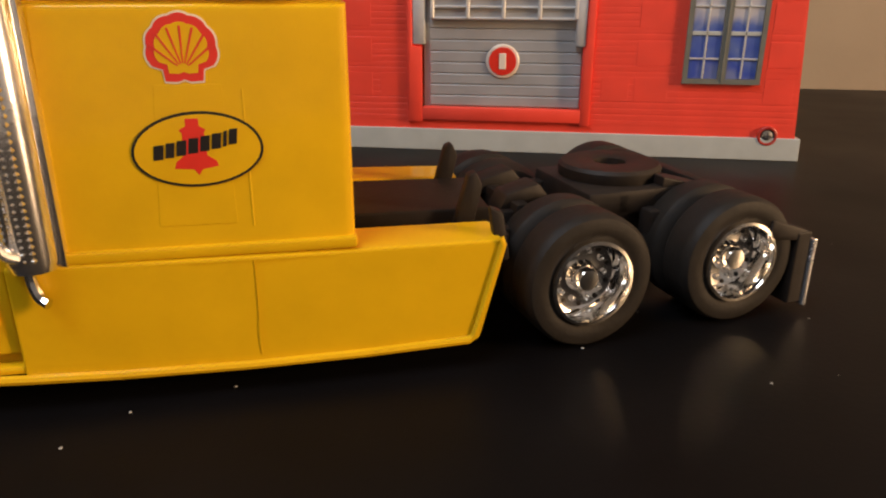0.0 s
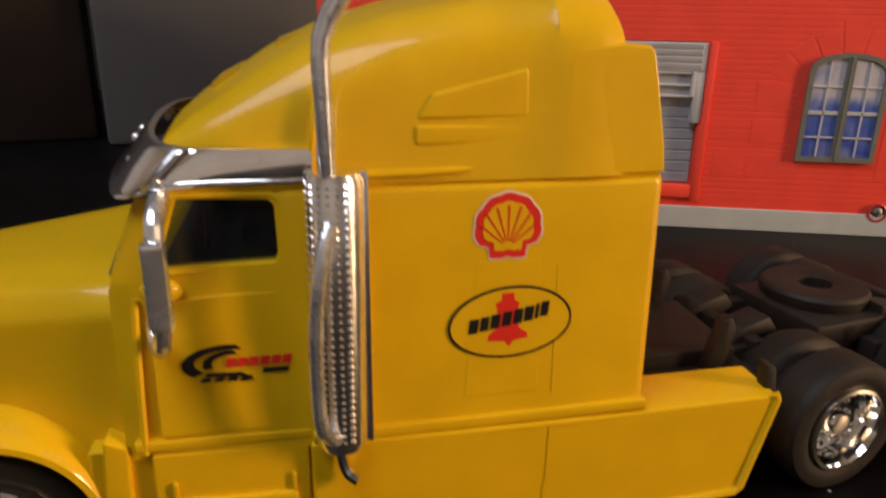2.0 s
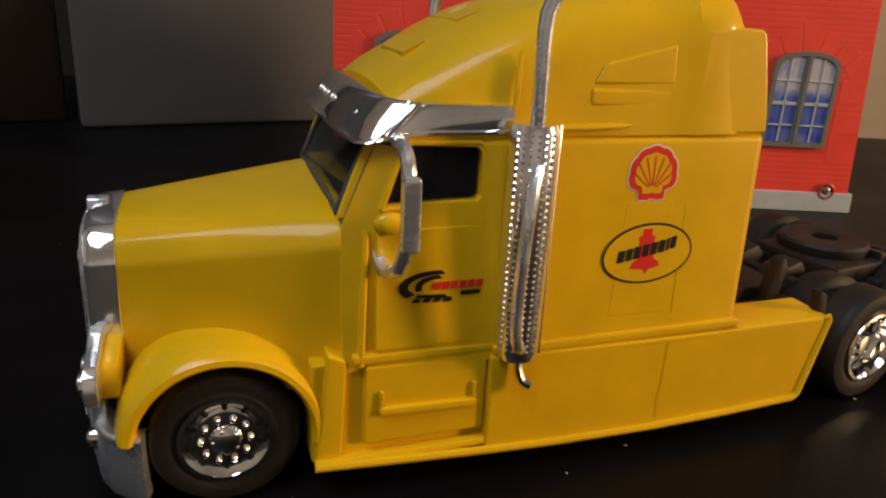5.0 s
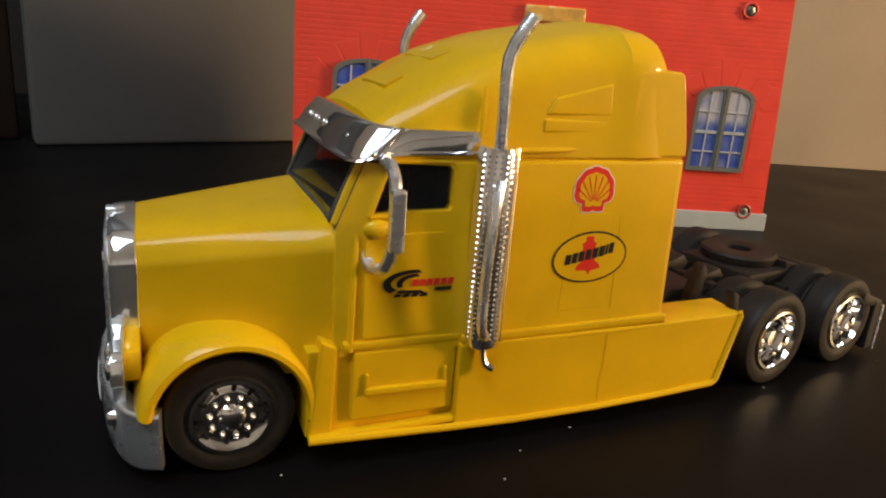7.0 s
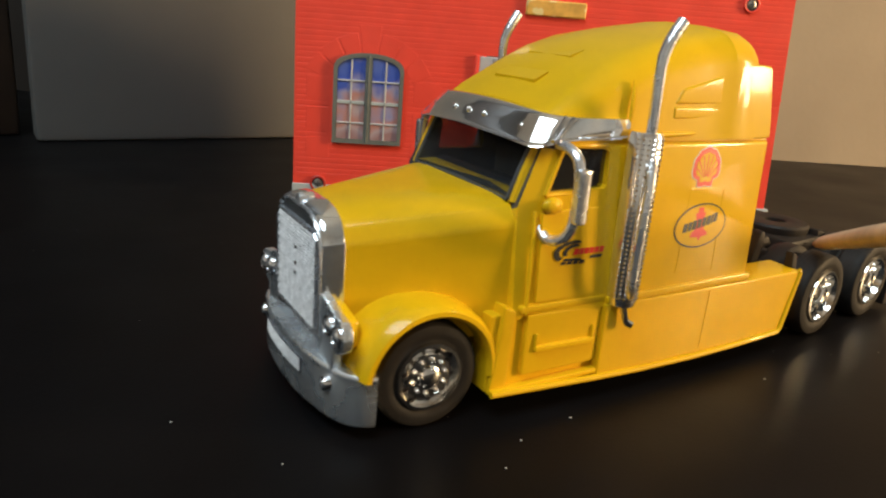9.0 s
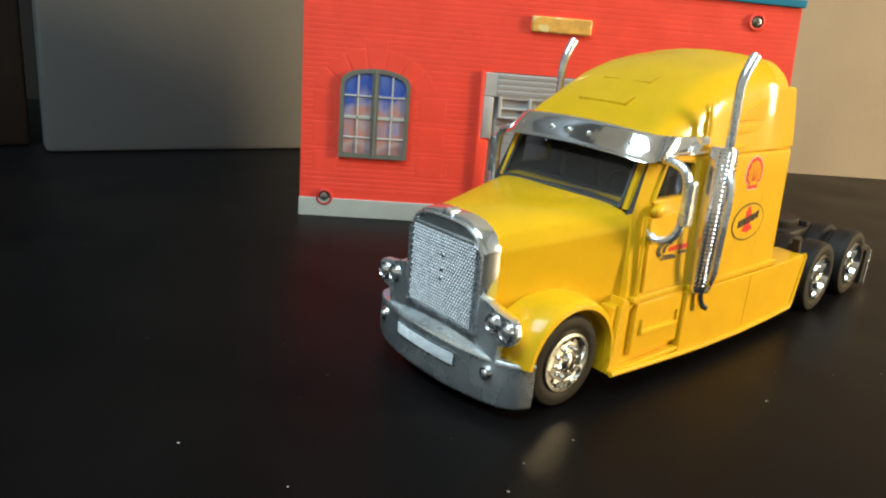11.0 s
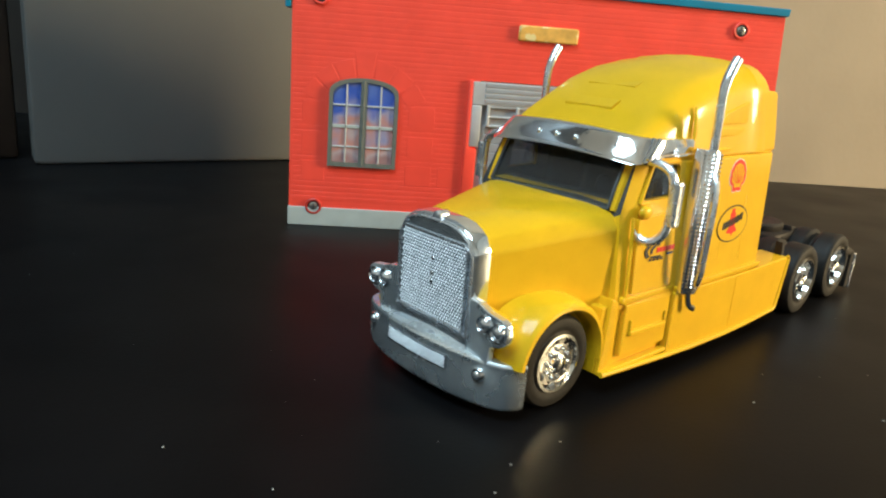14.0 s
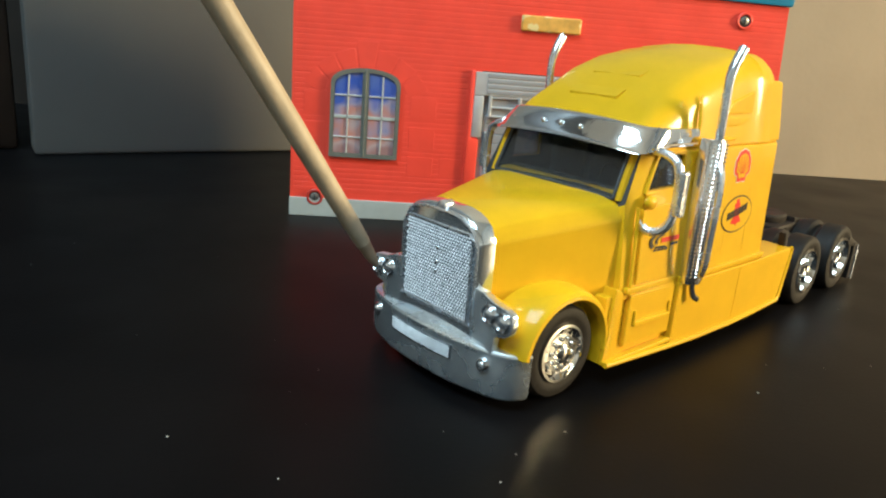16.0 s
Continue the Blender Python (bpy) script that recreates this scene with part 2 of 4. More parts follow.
def tube(path, radius, seg=10, bm=None, flat=1.0):
    """A round bar along a path of points; radius a number or a list."""
    pts = [Vector(p) for p in path]
    rings = []
    side = None
    for k, p in enumerate(pts):
        ahead = (pts[min(k + 1, len(pts) - 1)] - pts[max(k - 1, 0)]).normalized()
        if side is None:
            side = ahead.orthogonal().normalized()
        side = (side - ahead * side.dot(ahead)).normalized()
        up = ahead.cross(side)
        r = radius[k] if isinstance(radius, (list, tuple)) else radius
        rings.append([p + (side * math.cos(a) + up * math.sin(a) * flat) * r for a in (2 * math.pi * j / seg for j in range(seg))])
    return loft(rings, bm)


def curve_points(points, steps=6):
    """A smooth run through points (Catmull-Rom)."""
    p = [Vector(q) for q in points]
    p = [2 * p[0] - p[1]] + p + [2 * p[-1] - p[-2]]
    out = []
    for k in range(1, len(p) - 2):
        for s in range(steps):
            t = s / steps
            a, b, c, d = p[k - 1], p[k], p[k + 1], p[k + 2]
            out.append(0.5 * ((2 * b) + (c - a) * t + (2 * a - 5 * b + 4 * c - d) * t * t + (3 * b - a - 3 * c + d) * t ** 3))
    out.append(p[-2])
    return out


def lathe(profile, centre, axis="y", seg=32, bm=None, arc=2 * math.pi):
    """Turn a profile of (radius, along) round an axis through centre."""
    tmp = bmesh.new()
    rows = []
    full = arc > 6.28
    for k in range(seg if full else seg + 1):
        a = arc * k / seg
        c, s = math.cos(a), math.sin(a)
        row = []
        for r, h in profile:
            d = {"y": (r * c, h, r * s), "z": (r * c, r * s, h), "x": (h, r * c, r * s)}[axis]
            row.append(tmp.verts.new(Vector(centre) + Vector(d)))
        rows.append(row)
    for k in range(len(rows) if full else len(rows) - 1):
        a, b = rows[k], rows[(k + 1) % len(rows)]
        for j in range(len(profile) - 1):
            tmp.faces.new((a[j], a[j + 1], b[j + 1], b[j]))
    bmesh.ops.remove_doubles(tmp, verts=tmp.verts, dist=0.0005)
    return merge(bm, tmp)


def ball(centre, r, bm=None, squash=(1, 1, 1), seg=12):
    tmp = bmesh.new()
    bmesh.ops.create_uvsphere(tmp, u_segments=seg, v_segments=max(6, seg // 2 + 2), radius=r)
    for v in tmp.verts:
        v.co = Vector((v.co.x * squash[0], v.co.y * squash[1], v.co.z * squash[2])) + Vector(centre)
    return merge(bm, tmp)


def flip(bm):
    """The mirror image across the truck's middle plane."""
    for v in bm.verts:
        v.co.y = -v.co.y
    bmesh.ops.reverse_faces(bm, faces=bm.faces)
    return bm


def cut(ob, *cutters):
    """Take the cutters' solids out of ob."""
    for c in cutters:
        m = ob.modifiers.new("cut", "BOOLEAN")
        m.operation, m.solver, m.object = "DIFFERENCE", "EXACT", c
    bpy.context.view_layer.update()
    got = ob.evaluated_get(bpy.context.evaluated_depsgraph_get())
    me = bpy.data.meshes.new_from_object(got)
    ob.modifiers.clear()
    ob.data = me
    for c in cutters:
        bpy.data.objects.remove(c)
    me.shade_smooth()
    me.set_sharp_from_angle(angle=radians(32))
    return ob


def thing(name, label, category, x=0.0, y=0.0, z=0.0, turn=0.0, group="", kind=""):
    ob = new(name)
    ob.empty_display_size = 0.01
    ob.matrix_basis = pose(x, y, z, 0, 0, turn)
    return tagged(ob, label, category, group, kind)


# ---- the table, the wall and the room ----
def build_setting():
    bm = box(-900, 900, -620, 330, -30, 0, 3, 2)
    top = tagged(finish(bm, "table_top", TABLE), "glossy black wooden table top with specks of dust", "table", kind="structure")
    for x in (-860, 800):
        for y in (-580, 60 if x > 0 else -100):
            part("table_leg", box(x, x + 60, y, y + 60, -800, -30, 3), TABLE, top)
    # the wall behind, and an upright panel that stands at an angle before it
    a = radians(27)

    def slanted(s0, s1, t0, t1, z0, z1, bevel=0.0):
        bm = box(s0, s1, t0, t1, z0, z1, bevel)
        for v in bm.verts:
            x, y = v.co.x, v.co.y
            v.co.x, v.co.y = -154 + x * math.cos(a) - y * math.sin(a), 101 + x * math.sin(a) + y * math.cos(a)
        return bm
    tagged(finish(box(-20, 1760, 209, 269, -800, 1700), "wall_back", WALLPAINT), "beige painted wall", "wall", kind="structure")
    tagged(finish(slanted(0, 182, 0, 20, 0, 900, 3), "grey_panel", GREYPANEL), "dull grey upright panel behind the table", "panel", kind="structure")
    # slab and upright look shaded through their near-black colour
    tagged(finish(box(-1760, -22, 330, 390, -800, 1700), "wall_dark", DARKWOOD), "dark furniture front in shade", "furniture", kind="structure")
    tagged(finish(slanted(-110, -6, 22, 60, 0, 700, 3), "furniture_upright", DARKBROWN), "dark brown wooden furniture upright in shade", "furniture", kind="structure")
    # unseen room shell, added for bounce light and for the chrome to reflect
    for name, x0, x1, y0, y1, z0, z1 in (("wall_left", -1760, -1700, -1900, 700, -800, 1700), ("wall_front", -1760, 1760, -1960, -1900, -800, 1700),
                                         ("wall_right", 1700, 1760, -1900, 700, -800, 1700), ("floor", -1760, 1760, -1960, 760, -860, -800),
                                         ("ceiling", -1760, 1760, -1960, 760, 1700, 1760)):
        tagged(finish(box(x0, x1, y0, y1, z0, z1), name, ROOM), "unseen plain room surface added for bounce light", name.split("_")[0], kind="structure")


build_setting()


# ---- the toy building ----
LEAN_R = 6.5 / 105


def right_edge(z):
    return 220 - LEAN_R * z


def arch_points(x0, x1, z0, z1, rise, steps=10):
    """A window outline with a flat segment arch on top."""
    mid, half = (x0 + x1) / 2, (x1 - x0) / 2
    top = [(mid + half * math.cos(math.pi * k / steps), z1 - rise + rise * math.sin(math.pi * k / steps) ** 0.75 if 0 < k < steps else z1 - rise) for k in range(steps + 1)]
    return [(x0, z0), (x1, z0)] + top


def build_station():
    st = thing("toy_building", "red plastic toy station with grey shutter door and arched windows", "toy building")
    # front wall with the door's opening
    bm = prism([(-1.6, 1), (80, 1), (80, 108), (-1.6, 108)], 0, 5)
    prism([(140.5, 1), (right_edge(1), 1), (right_edge(106), 106), (140.5, 107)], 0, 5, bm=bm)
    prism([(80, 69), (140.5, 69), (140.5, 107), (80, 108)], 0, 5, bm=bm)
    prism([(80, 1), (140.5, 1), (140.5, 15), (80, 15)], 0, 5, bm=bm)
    bmesh.ops.remove_doubles(bm, verts=bm.verts, dist=0.01)
    part("front_wall", bm, RED, st, smooth=False)
    bm = prism([(-1.6, 1), (right_edge(1), 1), (right_edge(106), 106), (-1.6, 108)], 55, 60)
    part("rear_wall", bm, RED, st, smooth=False)
    part("side_wall", prism([(5, 1), (55, 1), (55, 107), (5, 107)], -1.6, 2.4, plane="yz"), RED, st, smooth=False)
    bm = prism([(5, 1), (55, 1), (55, 106), (5, 106)], 209, 213, plane="yz")
    part("side_wall", bm, RED, st, smooth=False)
    # grey plinth
    bm = prism([(-2.0, 0), (221.8, 0), (221.4, 8.4), (-2.0, 8.4)], -0.8, 60.5, 0.4)
    part("plinth", bm, GREY, st, "pale grey plastic plinth")
    # roof
    bm = prism([(-4.4, 108), (-4.4, 93), (-2.0, 93), (-2.0, 108.2), (right_edge(106) + 1, 106.2), (right_edge(106) + 1.4, 109.5), (-4.4, 111.5)], -1.5, 63, 0.5)
    part("roof", bm, BLUE, st, "teal blue plastic roof edge")
    # courses pressed into the wall, as thin ribs
    for k in range(42):
        z = 11.5 + k * 2.25
        spans = [(-1.0, 74.8), (142.6, right_edge(z) - 0.6)] if z < 70 else [(-1.0, right_edge(z) - 0.6)]
        for x0, x1 in spans:
            pieces = [(x0, x1)]
            for w0, w1 in ((13.0, 46.7), (174.6, 205.8)):
                nxt = []
                for a, b in pieces:
                    if 26 < z < 66 and a < w0 and b > w1:
                        nxt += [(a, w0), (w1, b)]
                    else:
                        nxt.append((a, b))
                pieces = nxt
            for a, b in pieces:
                wob = random.uniform(-0.2, 0.2)
                part("course", prism([(a, z + wob), (b, z + wob), (b, z + 1.75 + wob), (a, z + 1.75 + wob)], -0.07, 0.4, 0.07, seg=1), RED, st)
    # raised blocks beside the openings and fans over the windows
    for x0, x1 in ((49.5, 61), (3.5, 13.5), (160, 172), (206, right_edge(40) - 1.5), (64, 74), (148, 158)):
        for z in (20.5, 33.5, 46.5):
            if x0 in (64, 148) and z > 21:
                continue
            part("quoin", box(x0, x1, -0.15, 0.3, z, z + 9.0, 0.15, 2), RED, st)
    for mid in (29.8, 190.2):
        for k in range(7):
            a = radians(35 + k * 110 / 6)
            r0, r1 = 21.0, 29.5 + (3.0 if k == 3 else 0)
            da = radians(8.2)
            cz = 45.5
            pts = [(mid + r * math.cos(t) * 1.02, cz + r * math.sin(t)) for r, t in ((r0, a - da), (r1, a - da), (r1, a + da), (r0, a + da))]
            part("arch_stone", prism(pts, -0.13, 0.3, 0.1, seg=1), RED, st)
    # windows
    for x0, x1, mat in ((15.0, 44.6, PANE_WARM), (176.8, 203.6, PANE)):
        w = finish(prism(arch_points(x0, x1, 28.0, 66.0, 7.0), -0.7, 0.3), "window", OLIVE, st, "arched double window with printed blue and white panes")
        mid = (x0 + x1) / 2
        for s in (-1, 1):
            a0, a1 = (x0 + 1.6, mid - 1.5) if s < 0 else (mid + 1.5, x1 - 1.6)
            pts = arch_points(x0 + 1.6, x1 - 1.6, 29.6, 64.5, 6.4, 20)
            pts = [(min(max(px, a0), a1), pz) for px, pz in pts]
            clean = [p for k, p in enumerate(pts) if p != pts[k - 1]]
            part("pane", prism(clean, -0.95, -0.6), mat, w, smooth=False)
            third = (a1 - a0)
            for fx in (0.5,):
                part("glazing_bar", box(a0 + third * fx - 0.35, a0 + third * fx + 0.35, -1.35, -0.9, 29.6, 63.4, 0.12, 1), SILVER, w)
            for z in (36.6, 45.4, 54.6):
                thick = 0.7 if z == 45.4 else 0.35
                part("glazing_bar", box(a0, a1, -1.35, -0.9, z - thick, z + thick, 0.12, 1), SILVER if z != 45.4 else GREY, w)
        bm = prism(arch_points(x0 - 0.2, x1 + 0.2, 27.7, 66.3, 7.2, 16), -1.6, -0.5)
        fr = finish(bm, "window_frame", OLIVE, w)
        inner = []
        for s in (-1, 1):
            a0, a1 = (x0 + 1.5, mid - 1.4) if s < 0 else (mid + 1.4, x1 - 1.5)
            pts = arch_points(x0 + 1.5, x1 - 1.5, 29.5, 64.6, 6.5, 20)
            pts = [(min(max(px, a0), a1), pz) for px, pz in pts]
            clean = [p for k, p in enumerate(pts) if (Vector(p) - Vector(pts[k - 1])).length > 1e-4]
            inner.append(finish(prism(clean, -5, 5), "cutter", OLIVE))
        cut(fr, *inner)
        part("mullion", box(mid - 0.35, mid + 0.35, -1.9, -1.5, 28.5, 65.4, 0.15, 1), OLIVE, w)
    # shutter door
    door = finish(box(81, 141.2, 2.2, 4.4, 14, 69.5), "shutter_door", SHUTTER, st, "silver grey roller shutter with a round red badge")
    for k in range(8):
        z = 17.2 + k * 4.1
        part("slat", box(83.2, 140.3, 1.5, 2.4, z, z + 3.9, 0.3, 1), SHUTTER, door)
    part("lintel_panel", box(77.0, 141.2, -0.9, 2.3, 58.5, 68.6, 0.5, 2), SILVER, door)
    for k in range(4):
        part("slat", box(82.5, 139.5, -1.15, -0.6, 59.5 + k * 2.3, 61.2 + k * 2.3, 0.2, 1), SHUTTER, door)
    part("jamb", box(77.0, 81.6, -0.9, 2.3, 40, 58.5, 0.5, 2), SILVER, door)
    part("jamb", box(137.6, 141.3, -0.9, 2.3, 40, 58.5, 0.5, 2), SILVER, door)
    part("top_pane", box(84, 138, 0.4, 1.4, 50, 58.5), SHUTTER, door)
    for z in (49.6, 53.6, 58.0):
        part("rail", box(84, 138, -0.7, 0.5, z - 0.45, z + 0.45, 0.2, 1), SILVER, door)
    for k in range(5):
        x = 84.5 + k * 13.2
        part("post", box(x - 0.7, x + 0.7, -1.1, 0.4, 49.4, 58.6, 0.3, 1), SILVER, door)
    bm = lathe([(0, -0.5), (5.9, -0.5), (6.3, -0.2), (6.3, 0.4)], (111, 1.4, 34.2), seg=28)
    badge = part("badge", bm, DECAL_WHITE, door, "round red and white badge")
    part("badge_field", lathe([(0, -0.8), (5.1, -0.8), (5.3, -0.3)], (111, 1.4, 34.2), seg=28), DECAL_RED, badge)
    part("badge_bar", box(109.6, 112.4, 0.35, 0.9, 31.2, 37.2, 0.3, 1), DECAL_WHITE, badge)
    part("sill", box(80.5, 142.0, -1.3, 2.4, 11.8, 16.9, 0.5, 2), RED, st)
    part("door_reveal", prism([(75, 11), (80.6, 11), (80.6, 39), (76.9, 39.6), (76.9, 69), (75, 69)], -1.4, 0.3, 0.4), RED, st)
    part("door_reveal", prism([(140.8, 11), (144.4, 11), (144.4, 69), (141.6, 69), (141.6, 39.6), (140.8, 39)], -1.4, 0.3, 0.4), RED, st)
    # name plaque
    plaque = part("plaque", box(94.6, 120.9, -1.8, 0.3, 86.9, 93.6, 0.9, 3), PLAQUE, st, "yellow and gold printed name plaque")
    # screws in their sunk rings
    for x, z in ((10.0, 98.6), (193.8, 98.8), (9.3, 8.8), (209.5, 9.2)):
        ring = part("screw_ring", lathe([(2.6, -1.0), (3.2, -1.15), (3.6, -0.9), (3.7, 0.3)], (x, 0, z), seg=20), DARKRED if z < 20 else RED, st)
        # well and slots have the shade of their depth put in as dark colour
        part("screw_well", lathe([(0, -0.3), (2.7, -0.35), (2.75, -1.0)], (x, 0, z), seg=20), DARK, ring)
        sc = part("screw", lathe([(0, -1.05), (1.2, -1.0), (1.9, -0.7), (2.0, -0.3)], (x, 0, z), seg=16), STEEL, ring)
        part("screw_slot", box(x - 1.3, x + 1.3, -1.15, -0.95, z - 0.22, z + 0.22), DARK, sc)
        part("screw_slot", box(x - 0.22, x + 0.22, -1.16, -0.95, z - 1.3, z + 1.3), DARK, sc)
    return st


build_station()


# ---- the toy truck (x runs to its rear, y to its right side, z up, millimetres; front axle at x = 0) ----
WHEEL_R = 12.5


def side_ring(x, z0, z1, w0, w1, r, crown=0.0, lean=0.0, steps=6, bend=0.0):
    """A cross-section: flat sides from half-width w0 at z0 to w1 near z1, rounded to a slightly crowned top. lean: x grows by it from z0 to z1."""
    half = []
    half.append((w0, z0))
    if bend:
        half.append((w0 + (w1 - w0) * 0.66, bend))
    else:
        half.append((w0 + (w1 - w0) * 0.5, z0 + (z1 - r - z0) * 0.5))
    for k in range(steps + 1):
        a = math.pi / 2 * k / steps
        half.append((w1 - r + r * math.cos(a), z1 - r + r * math.sin(a)))
    half.append(((w1 - r) * 0.5, z1 + crown * 0.75))
    half.append((0.0, z1 + crown))
    pts = [(-w, z) for w, z in half] + [(w, z) for w, z in reversed(half[:-1])]
    low = bend or z0
    return [(x + lean * max(0.0, z - low) / (z1 - low), y, z) for y, z in pts]


def build_truck():
    tk = thing("toy_truck", "yellow die-cast sleeper cab truck with chrome trim on the table", "toy truck")

    # lower cab, with cut-out windows
    rings = []
    for x, w0, w1, lean in ((17.4, 27.0, 23.4, 5.4), (24.0, 28.0, 25.4, 1.0), (40.0, 28.3, 26.4, 0.0), (60.0, 28.4, 26.8, 0.0), (80.0, 28.4, 26.8, 0.0), (91.6, 28.4, 26.8, 0.0), (92.3, 28.3, 26.7, 0.0), (92.9, 28.0, 26.4, 0.0), (93.2, 27.5, 25.9, 0.0)):
        rings.append(side_ring(x, 22.0, 58.0, w0, w1, 1.0, 0.0, lean, bend=46.0))
    cab = part("cab_body", loft(rings), [YELLOW, DARK], tk)

    def cutter(bm):
        return finish(bm, "cutter", DARK)
    bm = box(23.6, 44, -24.0, 24.0, 40, 57.0, 0.0)
    c1 = cutter(bm)
    c2 = cutter(prism([(23.6, 48.6), (38.0, 48.9), (38.6, 49.6), (38.4, 56.2), (37.6, 56.9), (27.0, 57.1), (26.3, 56.8)], -40, 40))
    c3 = cutter(prism([(-21.0, 47.2), (21.0, 47.2), (19.8, 57.0), (-19.8, 57.0)], 8, 34, plane="yz"))
    cut(cab, c1, c2, c3)
    for poly in cab.data.polygons:
        c = poly.center / MM
        if abs(c.y) < 24.6 and 21 < c.x < 45 and 39 < c.z < 57.5:
            poly.material_index = 1
        elif abs(c.y) < 26.0 and 21.2 < c.x < 45 and 39 < c.z < 57.2 and abs(poly.normal.y) < 0.3 and abs(c.y) < 24.6:
            poly.material_index = 1
        else:
            poly.material_index = 0

    # window frames, mirrored
    for s in (1, -1):
        bm = tube([(p[0], -25.9, p[1]) for p in ((22.9, 48.0), (30.0, 48.1), (38.4, 48.3), (39.1, 49.2), (39.0, 56.6), (38.0, 57.5), (26.4, 57.7), (22.9, 48.0))], 0.55, 8)
        part("window_frame", bm if s == 1 else flip(bm), YELLOW, tk)
        bm = prism([(23.4, 48.4), (38.4, 48.7), (38.2, 57.0), (26.6, 57.2)], -25.35, -25.05)
        g = part("side_window", bm if s == 1 else flip(bm), GLASS, tk, "dark clear plastic side window", smooth=False)
        g.visible_shadow = False
        # A-pillar
        bm = tube([(18.0, -23.4, 46.2), (20.2, -22.9, 52.0), (22.8, -22.4, 58.0)], 1.0, 8)
        part("pillar", bm if s == 1 else flip(bm), YELLOW, tk)
        bm = tube([(17.2, -22.2, 46.8), (19.6, -21.6, 52.2), (22.2, -21.0, 57.8)], 0.5, 6)
        part("pillar_seal", bm if s == 1 else flip(bm), DARK, tk)
        # window ledge bulge in front of the mirror
        bm = ball((24.0, -27.2, 46.2), 1.0, squash=(2.6, 1.3, 1.7))
        part("mirror_mount", bm if s == 1 else flip(bm), YELLOW, tk)
    bm = loft([[(17.5, y, 46.8) for y in (-21.8, 21.8)] + [(17.8, y, 46.8) for y in (21.8, -21.8)], [(22.5, y, 58.2) for y in (-20.6, 20.6)] + [(22.8, y, 58.2) for y in (20.6, -20.6)]])
    ws = part("windscreen", bm, GLASS, tk, "smoked clear plastic windscreen", smooth=False)
    ws.visible_shadow = False
    # black rubber under the screen
    bm = tube([(17.3, -22.2, 46.6), (17.0, 0, 47.4), (17.3, 22.2, 46.6)], 0.35, 6)
    part("windscreen_seal", bm, DARK, tk)
    # inside: dashboard, wheel, two seats
    dash = part("dashboard", box(22.5, 27, -22, 22, 40.5, 47.6, 1.2), DARK, tk)
    part("steering_wheel", lathe([(3.4, -0.4), (3.8, 0), (3.4, 0.4), (3.0, 0), (3.4, -0.4)], (27.6, -11.5, 49.0), axis="x", seg=20), BLACK, tk)
    for y in (-11.5, 11.5):
        bm = box(31, 40.5, y - 6, y + 6, 40, 44.5, 1.0)
        box(38.2, 41.6, y - 6, y + 6, 43, 55.5, 1.3, bm=bm)
        box(38.6, 41.2, y - 3, y + 3, 54.5, 57.0, 0.8, bm=bm)
        part("seat", bm, BLACK, tk)

    # high roof over cab and sleeper
    prof = [(24.0, 61.5, 21.6), (24.8, 64.0, 22.8), (28.2, 66.8, 24.0), (32.8, 69.7, 24.8), (38.0, 73.2, 25.3), (45.0, 76.4, 25.8), (55.0, 79.5, 26.2), (68.0, 82.0, 26.4), (76.2, 83.0, 26.5),
            (76.9, 83.3, 26.75), (82.5, 83.2, 26.8), (85.2, 82.2, 26.7), (86.6, 80.4, 26.5), (87.2, 77.0, 26.2)]
    rings = []
    for x, zt, w in prof:
        r = min(9.5, (zt - 58.4) * 0.66)
        rings.append(side_ring(x, 58.5, zt, w, w - 0.6 - 0.025 * (zt - 58), r, 1.3))
    roof = part("high_roof", loft(rings), YELLOW, tk, angle=24)
    # rear edge fins of the roof
    for s in (1, -1):
        bm = prism([(77.6, 58.6), (93.2, 58.6), (92.9, 63.0), (91.6, 70.0), (90.5, 75.2), (89.8, 76.0), (86.4, 76.2), (78.6, 75.6)], -26.55, -22.0, 0.5)
        for v in bm.verts:
            v.co.y += (v.co.z - 60.0) * 0.072
        part("roof_fin", bm if s == 1 else flip(bm), YELLOW, roof)
        # side vent relief with its ribs
        for z0, z1, x0 in ((63.6, 66.4, 57.6), (66.9, 70.2, 57.8)):
            bm = prism([(x0, z0), (73.3, z0), (73.0, z1 + (0 if z0 < 65 else 3.2)), (x0 + (0 if z0 < 65 else 2.4), z1)], -25.85, -24.5, 0.6, seg=3)
            for v in bm.verts:
                v.co.y += (v.co.z - 66.0) * 0.05
            part("side_vent", bm if s == 1 else flip(bm), YELLOW, roof)
        bm = tube([(48, -26.1, 59.8), (58, -26.2, 59.9), (64, -26.1, 60.1), (67, -25.9, 60.3)], [0.7, 0.7, 0.5, 0.1], 8)
        part("roof_ledge", bm if s == 1 else flip(bm), YELLOW, roof)
        # raised rib from the screen to the roof
        bm = tube(curve_points([(43.6, -25.9, 63.0), (44.0, -25.5, 67.0), (44.8, -24.3, 71.5)], 4), [0.3, 0.5, 0.6, 0.6, 0.6, 0.6, 0.5, 0.4, 0.3], 6)
        part("roof_rib", bm if s == 1 else flip(bm), YELLOW, roof)
    part("roof_back", box(84, 90.2, -23, 23, 58.6, 75.6, 0.8), YELLOW, roof)
